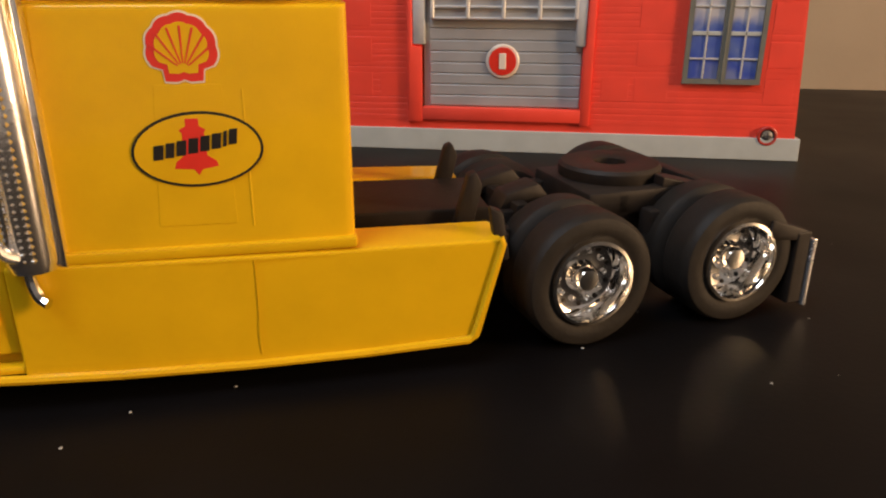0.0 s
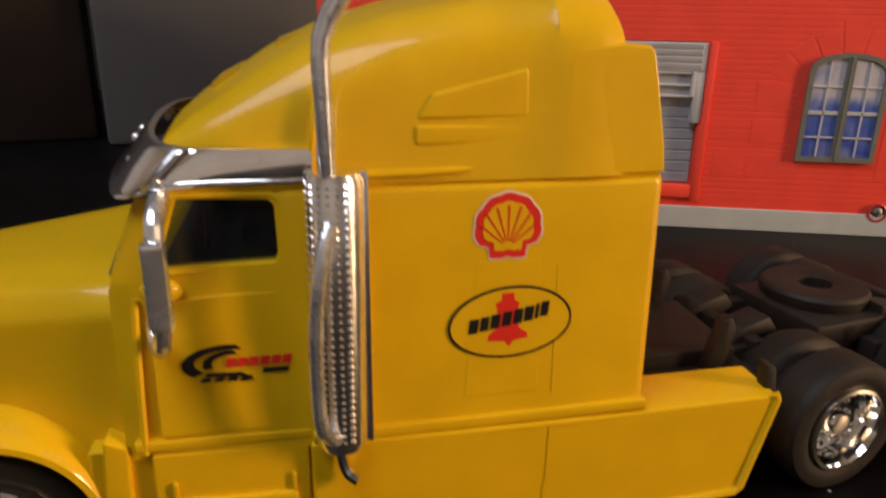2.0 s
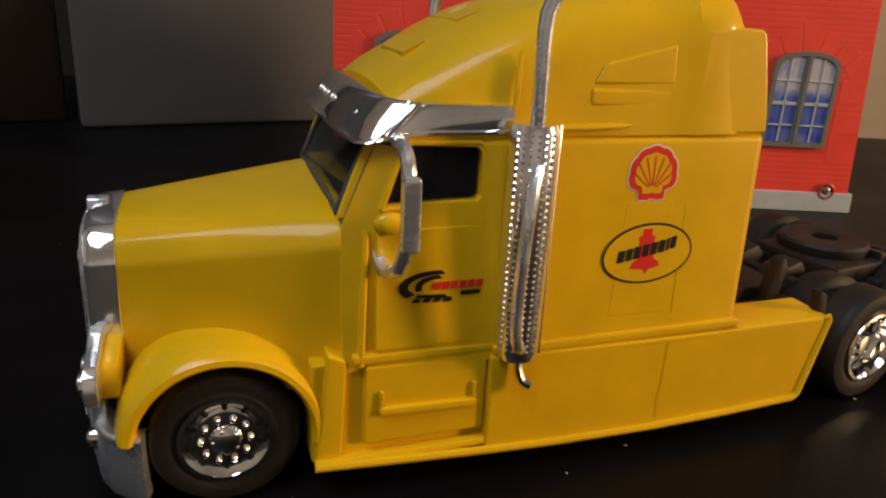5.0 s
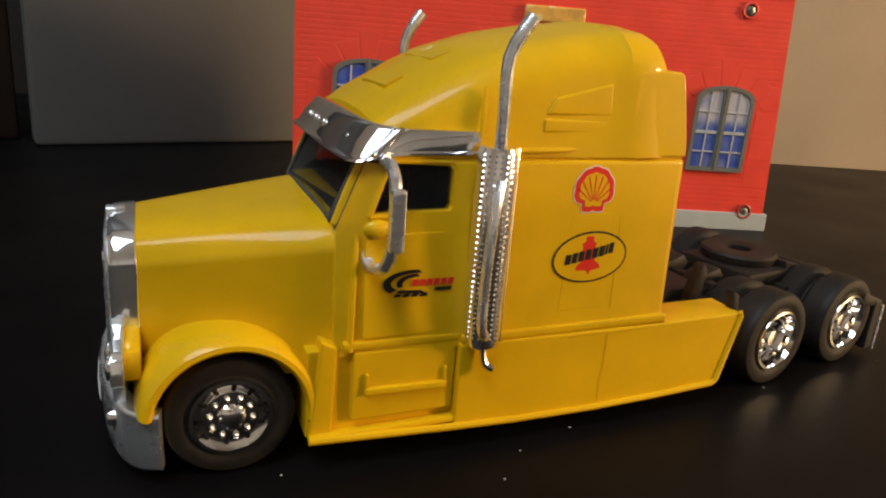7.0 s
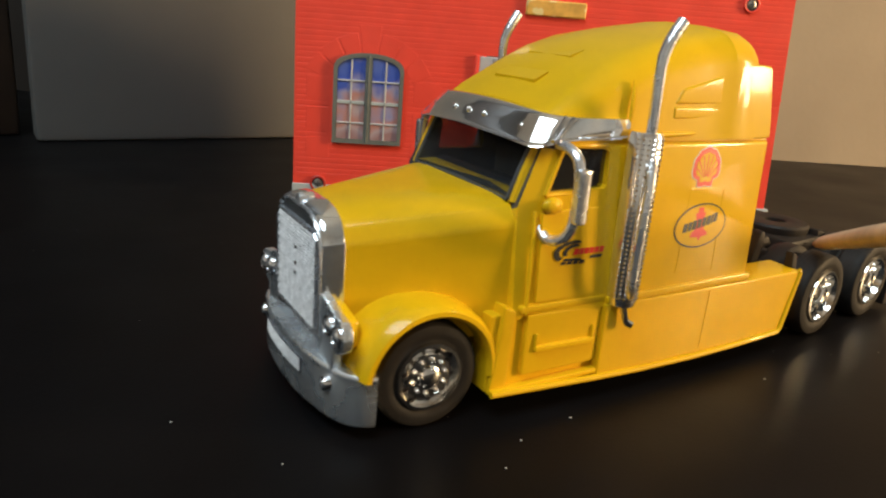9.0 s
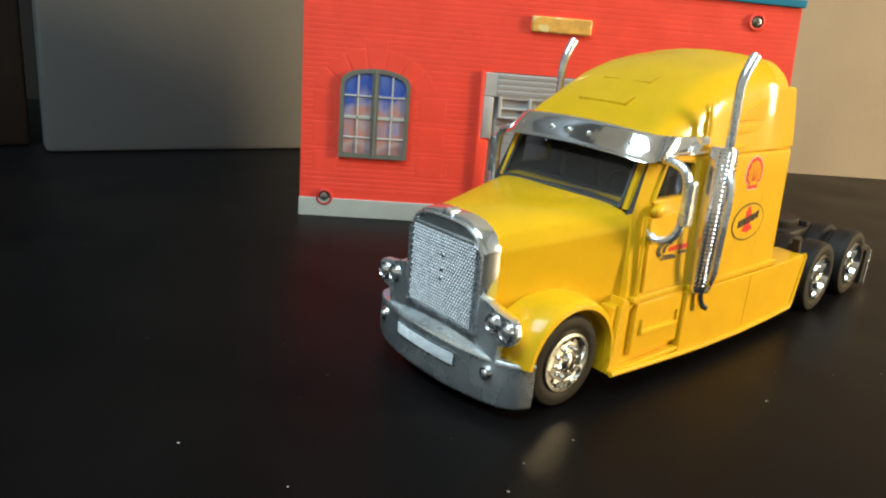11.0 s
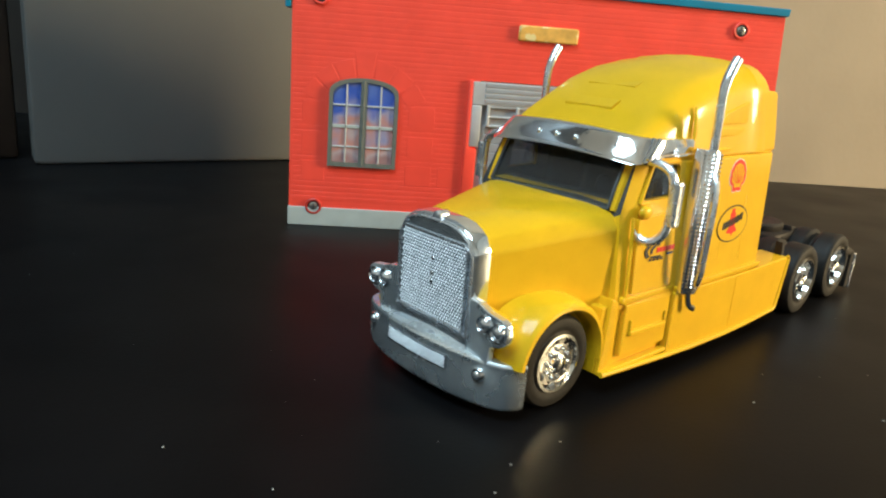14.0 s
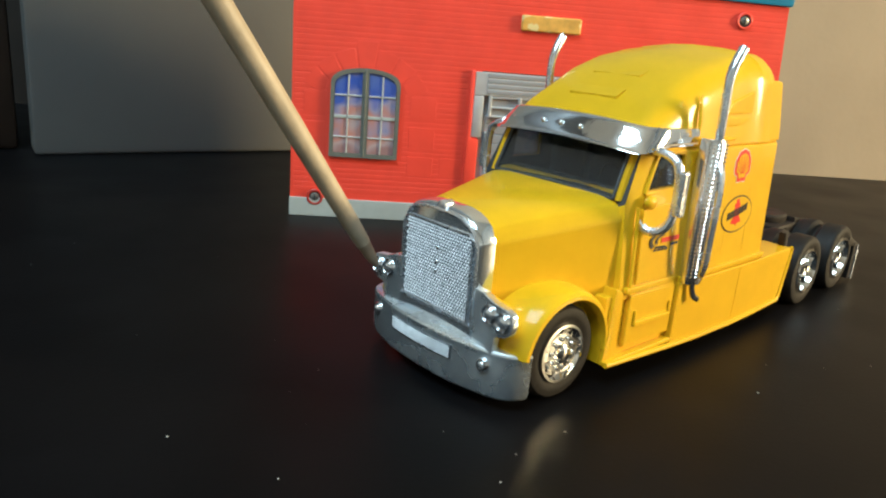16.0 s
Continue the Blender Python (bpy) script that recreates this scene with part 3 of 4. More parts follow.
    # two shallow raised bars on the roof's slope
    for x0, z0, x1, z1 in ((30.0, 69.5, 33.6, 71.7), (39.2, 74.9, 43.4, 76.8)):
        part("roof_bar", loft([[(x0, -8, z0 - 0.6), (x0, 8, z0 - 0.6), (x0, 8, z0 + 0.15), (x0, -8, z0 + 0.15)], [(x1, -8, z1 - 0.6), (x1, 8, z1 - 0.6), (x1, 8, z1 - 0.15), (x1, -8, z1 - 0.15)]]), YELLOW, roof)
    part("seam", prism([(23, 57.8), (92.6, 57.8), (92.6, 58.7), (23, 58.7)], -26.0, 26.0), YELLOW, tk)

    # sleeper side panels
    for s in (1, -1):
        bm = prism([(64.8, 27.5), (76.0, 27.5), (75.4, 47.8), (66.2, 47.8)], -28.26, -26.2, 0.2)
        p = part("sleeper_panel", bm if s == 1 else flip(bm), YELLOW, tk)
        # the panel follows the side's lean
        for v in p.data.vertices:
            v.co.y += (0.0000457 if s == 1 else -0.0000457) * (v.co.z / MM - 27.5)
        part("sleeper_panel_rib", (lambda b: b if s == 1 else flip(b))(tube([(78.2, -28.10, 27.0), (78.1, -27.18, 47.0)], 0.22, 6)), YELLOW, tk)
        # door: raised skin and the seam in front of it
        bm = prism([(22.0, 25.4), (39.6, 25.4), (39.6, 45.4), (31.0, 45.2), (22.0, 44.6)], -28.15, -26.5, 0.3)
        d = part("door", bm if s == 1 else flip(bm), YELLOW, tk)
        for v in d.data.vertices:
            v.co.y += (0.0011 if s == 1 else -0.0011) * ((v.co.z / MM - 25.4) / 20.0)
        bm = tube([(19.9, -28.0, 23.0), (20.4, -26.9, 40.0), (20.6, -26.3, 45.0)], 0.5, 6)
        part("door_seam", bm if s == 1 else flip(bm), YELLOW, tk)
        bm = prism([(18.6, 23.4), (42, 23.2), (42, 24.8), (18.6, 25.0)], -28.35, -26.0, 0.4)
        part("sill_ledge", bm if s == 1 else flip(bm), YELLOW, tk)
        # a flat ledge along the sleeper's foot
        bm = prism([(42, 22.6), (93.5, 22.6), (93.5, 24.4), (42, 24.4)], -29.3, -26.0, 0.5)
        part("sill_ledge", bm if s == 1 else flip(bm), YELLOW, tk)
        # step recess: back plate, box and tread
        bm = prism([(12.6, 6.8), (42, 6.4), (42, 24.0), (12.6, 24.0)], -27.0, -17.0, 0.4)
        part("step_wall", bm if s == 1 else flip(bm), YELLOW, tk)
        bm = prism([(20.4, 9.4), (41.4, 9.4), (41.4, 22.6), (20.4, 22.9)], -28.3, -26.0, 0.6)
        sb = part("step_box", bm if s == 1 else flip(bm), YELLOW, tk)
        bm = prism([(22.8, 14.6), (39.4, 14.2), (39.4, 15.6), (22.8, 16.0)], -29.2, -28.0, 0.35)
        part("step_tread", bm if s == 1 else flip(bm), YELLOW_WORN, sb)
        bm = prism([(22.8, 15.8), (23.5, 15.8), (23.5, 18.6), (22.8, 18.6)], -28.9, -28.0, 0.2)
        part("step_tread", bm if s == 1 else flip(bm), YELLOW, sb)
        bm = prism([(38.7, 15.6), (39.4, 15.6), (39.4, 18.4), (38.7, 18.4)], -28.9, -28.0, 0.2)
        part("step_tread", bm if s == 1 else flip(bm), YELLOW, sb)
        # long side skirt with its rim
        bm = prism([(41.6, 5.9), (60.0, 5.3), (80.0, 5.1), (91.6, 5.2), (110.0, 5.6), (115.6, 22.3), (91.6, 22.4), (80.0, 22.5), (60.0, 22.65), (41.6, 22.8)], -29.4, -17.5, 0.7)
        sk = part("side_skirt", bm if s == 1 else flip(bm), YELLOW, tk)
        bm = tube([(12.9, -29.1, 7.2), (27.0, -29.4, 6.5), (41.6, -29.6, 5.9), (56.0, -29.6, 5.5), (76.0, -29.6, 5.2), (94.0, -29.6, 5.3), (109.6, -29.6, 5.8), (110.6, -29.5, 6.5), (115.5, -29.4, 21.6), (115.0, -29.2, 22.4)], 0.75, 8)
        part("skirt_rim", bm if s == 1 else flip(bm), YELLOW, sk)
        bm = box(12.9, 42, -29.1, -26.5, 6.5, 7.9, 0.5)
        part("step_floor", bm if s == 1 else flip(bm), YELLOW_WORN, sk)
        part("skirt_seam", (lambda b: b if s == 1 else flip(b))(tube([(77.8, -29.37, 6.8), (77.9, -29.37, 22.0)], 0.06, 5)), YELLOW, sk)

    # bonnet: flat-sided, with a small round along each top edge and a crowned top
    fitted = set()

    def real(name, bm, mat, parent, label="", smooth=True, angle=35):
        """A part given in its true place, middle line at y = -1.2."""
        ob = part(name, bm, mat, parent, label, smooth, angle)
        fitted.add(ob)
        return ob

    def both(name, make, mat, parent, label="", mid=-1.2, **more):
        """The same part on both sides of the middle line."""
        obs = []
        for s in (1, -1):
            bm = make()
            if s == -1:
                flip(bm)
                bmesh.ops.translate(bm, vec=(0, 2 * mid, 0), verts=bm.verts)
            obs.append(real(name, bm, mat, parent[len(obs)] if isinstance(parent, list) else parent, label, **more))
        return obs
    rings = []
    for x, w, low, ze, zc, e in ((-15.2, 13.7, 15.0, 38.7, 43.9, 4), (-14.9, 13.9, 15.0, 39.0, 44.2, 4), (-6, 16.8, 16.0, 40.4, 45.3, 4.5), (4, 19.9, 17.0, 41.9, 46.3, 5.5),
                                 (12, 22.5, 18.0, 43.1, 47.0, 6.5), (17.6, 24.1, 19.0, 43.9, 47.4, 8), (20.4, 24.2, 19.0, 43.6, 47.0, 8)):
        half = [(w + 0.3, low), (w + 0.1, (low + ze) / 2), (w + 0.02, ze - 2.3), (w, ze - 1.5), (w - 0.25, ze - 0.5), (w - 0.9, ze + 0.35)]
        half += [(w * f, zc - (zc - ze - 0.25) * f ** e) for f in (0.92, 0.86, 0.74, 0.58, 0.4, 0.2, 0.0)]
        pts = [(-y, z) for y, z in half] + [(y, z) for y, z in reversed(half[:-1])]
        rings.append([(x, -1.2 + y, z) for y, z in pts])
    real("bonnet", loft(rings), YELLOW, tk, angle=40)
    # wings: a fat rolled lip round the wheel that runs up to the bonnet's side
    def wing():
        rings = []
        for k in range(31):
            a = radians(172 - k * (172 + 6) / 30)
            fat = 1.0 + 0.10 * math.sin(math.pi * min(1.0, k / 12.0))
            ca, sa = math.cos(a), math.sin(a)
            prof = ((13.3, -14.0), (13.3, -26.6), (13.5, -27.9), (14.1, -28.6), (15.0, -28.5), (15.6, -27.8), (16.1 * fat ** 0.3, -26.2), (16.4 * fat ** 0.5, -23.0), (16.5 * fat ** 0.5, -19.0), (16.4, -14.0))
            rings.append([(rr * ca, y, WHEEL_R - 0.8 + rr * sa) for rr, y in prof])
        return loft(rings)
    both("wing", wing, YELLOW_WORN, tk, "glossy yellow wing with small paint chips", mid=-1.2)
    both("wing_tail", lambda: prism([(13.4, 5.9), (18.0, 5.9), (18.8, 24.6), (15.6, 26.0), (14.6, 14.0)], -28.8, -17.0, 0.6), YELLOW, tk, mid=-1.2)
    real("inner_wing", box(-13.5, 13.5, -13, 13, 9, 30, 0.5), BLACK, tk)

    # chrome nose: a deep surround with arched top, a worn rim and the recessed mesh
    mid = -1.2

    def arch(w, top, drop, low):
        """The surround's outline: upright sides, rounded shoulders, arched top."""
        half = [(w, low), (w, top - drop - 1.6), (w - 0.25, top - drop - 0.5), (w - 0.9, top - drop + 0.3)] + [(w * u, top - drop * u ** 4) for u in (0.88, 0.76, 0.6, 0.4, 0.2, 0.0)]
        return [(mid - y, z) for y, z in half] + [(mid + y, z) for y, z in reversed(half[:-1])]
    shape = [(-14.7, 14.2, 44.5, 5.2), (-15.0, 14.4, 44.7, 5.2), (-18.2, 14.2, 44.4, 5.0), (-19.2, 13.8, 44.0, 4.9), (-19.6, 13.3, 43.4, 4.8)]
    nose = real("grille_surround", loft([[(x, y, z) for y, z in arch(w, top, drop, 15.0)] for x, w, top, drop in shape]), NOSE, tk, "worn chrome grille surround", angle=50)
    rim = arch(13.2, 43.2, 4.8, 18.6)
    real("grille_rim", tube([(-19.5, y, z) for y, z in rim] + [(-19.5, rim[0][0], rim[0][1])], 0.5, 8), CHROME_DULL, nose, "scuffed silver rim")
    inner = [(mid - 12.0, 19.3), (mid - 12.0, 38.6), (mid - 11.0, 39.6), (mid + 11.0, 39.6), (mid + 12.0, 38.6), (mid + 12.0, 19.3)]
    real("grille_back", prism(inner, -19.9, -19.4, plane="yz"), CHROME_DARK, nose, smooth=False)
    real("grille_bead", tube([(-19.95, y, z) for y, z in inner] + [(-19.95, inner[0][0], inner[0][1])], 0.32, 6), CHROME_DULL, nose)
    bm = bmesh.new()
    for i in range(27):
        for j in range(25):
            y, z = mid - 11.6 + i * 0.9 + (0.45 if j % 2 else 0), 19.9 + j * 0.79
            if y < mid + 11.7:
                q = [bm.verts.new((-19.91, y + 0.40 * math.cos(math.pi / 2 * k), z + 0.46 * math.sin(math.pi / 2 * k))) for k in range(4)]
                tip = bm.verts.new((-20.3, y, z))
                for k in range(4):
                    bm.faces.new((q[k], q[(k + 1) % 4], tip))
    tagged(real("grille_mesh", bm, MESHY, nose, "fine chrome grille mesh", smooth=False), kind="stuff")
    bm = prism([(mid - 1.6, 43.4), (mid + 1.6, 43.4), (mid + 1.2, 45.0), (mid, 45.5), (mid - 1.2, 45.0)], -19.8, -16.4, 0.3, plane="yz")
    real("grille_crest", bm, CHROME_DULL, nose)
    for z in (28.2, 30.4, 34.0):
        real("grille_badge", ball((-20.25, mid - 0.4, z), 0.5, squash=(0.5, 1, 1.2), seg=8), CHROME, nose)
    # fascia plate under the grille with a lobe for each pair of lamps
    half = [(20.4, 13.4), (20.9, 18.6), (23.8, 19.2), (25.6, 20.4), (26.2, 22.6), (25.6, 25.0), (24.0, 26.0), (19.4, 26.6), (16.4, 27.8), (14.2, 28.0)]
    bm = prism([(mid - y, z) for y, z in half] + [(mid + y, z) for y, z in reversed(half)], -19.5, -17.3, 0.45, plane="yz")
    fascia = real("fascia", bm, PLATED, tk, "worn chrome plate that carries the headlights", angle=30)
    both("lamp_back", lambda: prism([(-24.0, 19.6), (-14.4, 18.6), (-14.4, 26.6), (-19.0, 25.8), (-23.4, 25.0)], -18.0, -14.6, 0.8, plane="yz"), YELLOW_WORN, fascia, "yellow back of the headlight pod")
    for dy, z in ((18.8, 23.4), (23.3, 22.9)):
        rings_ = both("lamp_ring", lambda: lathe([(2.15, 0.6), (2.2, -0.5), (1.95, -0.75), (1.65, -0.3), (1.6, 0.4)], (-19.4, mid - dy, z), axis="x", seg=22), CHROME, fascia, "bright round headlight")
        both("lamp_lens", lambda: ball((-19.5, mid - dy, z), 1.72, squash=(0.6, 1, 1), seg=16), LAMPGLASS, rings_)

    # bumper: an upright band with a lipped top edge, bent back round both ends
    mid = 0.4
    half = [(-22.3, 0.0, 2.8, 15.2), (-22.1, 6.2, 2.8, 15.15), (-21.5, 12.3, 2.8, 15.1), (-20.3, 18.0, 2.8, 15.0), (-18.9, 22.4, 2.8, 14.9), (-17.3, 25.4, 2.9, 14.8), (-15.6, 26.9, 2.9, 14.7), (-13.8, 27.8, 3.0, 14.6), (-12.2, 28.2, 3.0, 14.6)]

    def bumper_front(y):
        y = abs(y - mid)
        for (xa, ya, _, _), (xb, yb, _, _) in zip(half, half[1:]):
            if y <= yb:
                return xa + (xb - xa) * (y - ya) / (yb - ya)
        return half[-1][0]
    path = [(x, mid - y, lo, hi) for x, y, lo, hi in reversed(half[1:])] + [(x, mid + y, lo, hi) for x, y, lo, hi in half]
    rings = []
    for k, (x, y, lo, hi) in enumerate(path):
        p, q = path[max(k - 1, 0)], path[min(k + 1, len(path) - 1)]
        out = Vector((-(q[1] - p[1]), q[0] - p[0], 0)).normalized()
        ring = []
        for f, o in ((0.0, -1.0), (0.03, -0.45), (0.10, -0.1), (0.35, 0.12), (0.65, 0.12), (0.86, 0.0), (0.90, 0.25), (0.96, 0.28), (1.0, -0.1), (1.0, -3.0), (0.0, -3.0)):
            ring.append(tuple(Vector((x, y, lo + (hi - lo) * f)) + out * o))
        rings.append(ring)
    bump = real("bumper", loft(rings), PLATED, tk, "scratched chrome front bumper", angle=50)
    cols = [mid - 11.4 + 22.8 * k / 12 for k in range(13)]
    bm = loft([[(bumper_front(y) - 0.45, y, 9.4), (bumper_front(y) - 0.45, y, 12.7), (bumper_front(y) + 0.6, y, 12.7), (bumper_front(y) + 0.6, y, 9.4)] for y in cols])
    intake = real("air_intake", bm, CHROME_DARK, bump, "meshed slot in the bumper")
    bm = bmesh.new()
    for i in range(28):
        for j in range(6):
            y, z = mid - 10.8 + i * 0.78 + (0.39 if j % 2 else 0), 9.8 + j * 0.5
            xf = bumper_front(y) - 0.46
            q = [bm.verts.new((xf, y + a, z + b)) for a, b in ((-0.34, 0), (0, -0.3), (0.34, 0), (0, 0.3))]
            tip = bm.verts.new((xf - 0.3, y, z))
            for k in range(4):
                bm.faces.new((q[k], q[(k + 1) % 4], tip))
    tagged(real("intake_mesh", bm, MESHY, intake, smooth=False), kind="stuff")
    for y in (mid - 20.2, mid + 20.2):
        fog = real("fog_lamp", lathe([(0.6, -0.9), (1.5, -1.0), (1.75, -0.3), (1.75, 1.0)], (bumper_front(y) + 0.1, y, 11.0), axis="x", seg=16), CHROME, bump)
        real("lamp_lens", ball((bumper_front(y) - 0.7, y, 11.0), 1.15, squash=(0.6, 1, 1)), LAMPGLASS, fog)

    # sun visor: a leaning front plate, rounded corners, and an arm along each door
    vm = -1.2
    low_edge = [(17.8, 0.0, 59.8), (18.0, 8.0, 59.6), (18.6, 16.0, 59.2), (19.6, 21.5, 58.7), (20.6, 24.4, 58.4), (22.4, 26.0, 58.6), (25.0, 26.7, 59.2), (29.0, 26.8, 59.9), (36.0, 26.6, 60.0), (44.6, 26.4, 60.1)]
    top_edge = [(22.6, 0.0, 66.0), (22.8, 8.0, 65.9), (23.4, 15.5, 65.5), (24.6, 20.4, 65.1), (26.2, 22.8, 64.8), (28.0, 24.2, 64.7), (29.8, 25.2, 64.6), (32.0, 25.8, 64.6), (38.0, 26.0, 64.5), (44.9, 26.2, 64.4)]

    def edge(e):
        e = [Vector((x, vm - y * 0.96, z)) for x, y, z in reversed(e)] + [Vector((x, vm + y * 0.96, z)) for x, y, z in e[1:]]
        return curve_points(e, 4)
    rings = []
    for lo_p, hi_p in zip(edge(low_edge), edge(top_edge)):
        out = Vector((lo_p.x - 40, (lo_p.y - vm) * 0.55, 0)).normalized() if lo_p.x < 28 else Vector((0, 1 if lo_p.y > vm else -1, 0))
        ring = [lo_p + out * o + (hi_p - lo_p) * f for f, o in ((0, 0.0), (0.02, 0.5), (0.10, 0.55), (0.16, 0.1), (0.5, 0.35), (0.86, 0.25), (0.97, 0.15), (1.0, -0.3))]
        ring += [hi_p - out * 1.0 + Vector((0, 0, -0.2)), lo_p + (hi_p - lo_p) * 0.5 - out * 0.9, lo_p - out * 0.8]
        rings.append([tuple(v) for v in ring])
    vis = real("sun_visor", loft(rings), VISOR, tk, "scuffed chrome wrap-round sun visor", angle=40)
    both("visor_rib", lambda: tube(curve_points([(22.6, vm - 25.4, 58.9), (25.4, vm - 24.9, 61.4), (28.4, vm - 23.8, 64.6)], 4), 0.35, 6), CHROME, vis, mid=vm)
    both("visor_rib", lambda: tube(curve_points([(24.6, vm - 26.0, 59.4), (27.0, vm - 25.4, 61.8), (29.8, vm - 24.6, 64.5)], 4), 0.35, 6), CHROME, vis, mid=vm)
    for y in (-18.0, -6.2, 0.0, 6.2, 18.0):
        xf = 20.1 + 0.006 * y * y
        real("marker_lamp", ball((xf - 0.25, vm + y, 62.8 - 0.003 * y * y), 0.85, squash=(0.9, 1, 1)), LAMPGLASS, vis)

    # mirrors on bent chrome arms, and exhaust stacks
    for s in (1, -1):
        bm = tube(curve_points([(26.4, -26.0, 59.2), (26.4, -29.4, 59.0), (26.4, -32.6, 57.4), (26.4, -33.8, 54.0), (26.4, -34.0, 48.0), (26.0, -33.6, 43.4), (25.2, -31.8, 40.6), (24.2, -28.6, 40.0), (23.6, -26.0, 42.2)], 5), 1.15, 10)
        if s == -1:
            flip(bm)
            bmesh.ops.translate(bm, vec=(0, -2.4, 0), verts=bm.verts)
        mr = real("wing_mirror", bm, CHROME_DULL, tk, "dull chrome mirror on a bent arm")
        bm = box(25.0, 27.8, -36.2, -33.8, 44.6, 55.8, 0.7)
        if s == -1:
            flip(bm)
            bmesh.ops.translate(bm, vec=(0, -2.4, 0), verts=bm.verts)
        real("mirror_housing", bm, CHROME_DULL, mr)
        # stack
        bm = tube([(45.6, -31.0, 55.0), (45.4, -31.0, 66.0), (45.2, -31.0, 74.6), (45.4, -31.0, 76.9), (46.4, -31.0, 79.3), (48.0, -31.1, 81.8), (49.6, -31.2, 83.9)], [1.25, 1.25, 1.25, 1.3, 1.35, 1.4, 1.4], 12)
        if s == -1:
            bmesh.ops.translate(bm, vec=(2.0, 0, 0), verts=bm.verts)
        st = part("exhaust_pipe", bm if s == 1 else flip(bm), CHROME_DULL, tk, "tall chrome exhaust stack with a slanted tip")
        # shield: a half-round pierced cover
        rings = []
        for z in (22.6, 24.0, 40.0, 60.0, 61.2):
            r = 3.6 if z not in (22.6, 61.2) else 3.1
            ring = []
            for k in range(13):
                a = math.pi * k / 12
                ring.append((46.4 - (r + 0.4) * math.cos(a), -29.2 - r * math.sin(a), z))
            ring += [(46.4 + r + 0.4, -27.6, z), (46.4 - r - 0.4, -27.6, z)]
            rings.append(ring)
        bm = loft(rings)
        sh = part("heat_shield", bm if s == 1 else flip(bm), SHIELD, st, "pierced chrome heat shield")
        bm = bmesh.new()
        for j in range(34):
            z = 24.8 + j * 1.06
            for k in range(6):
                a = math.pi * (0.10 + 0.104 * k)
                big = 1.0 if k == 5 else 0.72
                c = Vector((46.4 - 4.0 * math.cos(a), -29.2 - 3.62 * math.sin(a), z))
                nrm = Vector((-math.cos(a), -math.sin(a), 0))
                tan = Vector((math.sin(a), -math.cos(a), 0))
                q = [bm.verts.new(c + tan * p + Vector((0, 0, w))) for p, w in ((-0.5 * big, 0), (0, -0.46 * big), (0.5 * big, 0), (0, 0.46 * big))]
                tip = bm.verts.new(c + nrm * 0.42 * big)
                for i in range(4):
                    bm.faces.new((q[i], q[(i + 1) % 4], tip))
        tagged(part("shield_piercing", bm if s == 1 else flip(bm), SHIELD, sh, smooth=False), kind="stuff")
        bm = prism([(50.0, 22.8), (51.2, 22.4), (51.0, 61.0), (49.8, 61.2)], -29.4, -27.2, 0.3)
        part("shield_flange", bm if s == 1 else flip(bm), SHIELD, sh)
        bm = tube(curve_points([(45.6, -32.4, 55.0), (44.4, -34.0, 52.0), (43.4, -34.8, 46.0), (43.0, -34.8, 38.0), (43.2, -34.6, 30.0), (44.2, -33.6, 26.6), (45.6, -32.4, 25.4)], 4), 1.05, 10)
        part("grab_bar", bm if s == 1 else flip(bm), CHROME_DULL, sh)
        bm = tube(curve_points([(46.0, -30.6, 23.4), (46.2, -30.8, 21.0), (47.0, -31.2, 19.0), (48.4, -31.8, 18.2)], 4), 0.85, 8)
        part("exhaust_hook", bm if s == 1 else flip(bm), CHROME, sh)

    # markings on both sides
    def decal(name, points, y, mat, parent, s, thick=0.07):
        bm = prism(points, y - thick, y)
        for v in bm.verts:
            v.co.y += (v.co.z - 40.0) * 0.0455
        return part(name, bm if s == 1 else flip(bm), mat, parent, smooth=False)

    def ellipse(cx, cz, rx, rz, n=40, tilt=0.0):
        out = []
        for k in range(n):
            a = 2 * math.pi * k / n
            x, z = rx * math.cos(a), rz * math.sin(a)
            out.append((cx + x * math.cos(tilt) - z * math.sin(tilt), cz + x * math.sin(tilt) + z * math.cos(tilt)))
        return out

    def shell(k, cx=70.6, cz=52.4):
        pts = []
        for j in range(43):
            a = radians(-28 + j * 236 / 42)
            r = (4.55 + 0.22 * abs(math.sin(j * math.pi / 42 * 7))) * k
            pts.append((cx + r * math.cos(a), cz + r * math.sin(a) * 0.97 - 0.2))
        pts += [(cx - 2.7 * k, cz - 2.7 * k), (cx - 2.5 * k, cz - 4.2 * k), (cx - 0.9 * k, cz - 4.3 * k), (cx, cz - 4.0 * k), (cx + 0.9 * k, cz - 4.3 * k), (cx + 2.5 * k, cz - 4.2 * k), (cx + 2.7 * k, cz - 2.7 * k)]
        return pts
    for s in (1, -1):
        base = decal("round_emblem", shell(1.06), -27.64, DECAL_WHITE, tk, s)
        base["label"] = "red and yellow fan-shaped emblem"
        decal("emblem_field", shell(1.0), -27.70, DECAL_RED, base, s)
        decal("emblem_field", shell(0.76), -27.76, DECAL_YELLOW, base, s)
        for j in range(7):
            a = radians(38 + j * 104 / 6)
            x0, z0, x1, z1 = 70.6 + 0.9 * math.cos(a), 49.6 + 0.9 * math.sin(a), 70.6 + 5.6 * math.cos(a), 49.6 + 5.6 * math.sin(a)
            nx, nz = -math.sin(a) * 0.15, math.cos(a) * 0.15
            decal("emblem_bar", [(x0 - nx * .5, z0 - nz * .5), (x1 - nx, z1 - nz), (x1 + nx, z1 + nz), (x0 + nx * .5, z0 + nz * .5)], -27.82, DECAL_RED, base, s)
        tilt = radians(2.5)
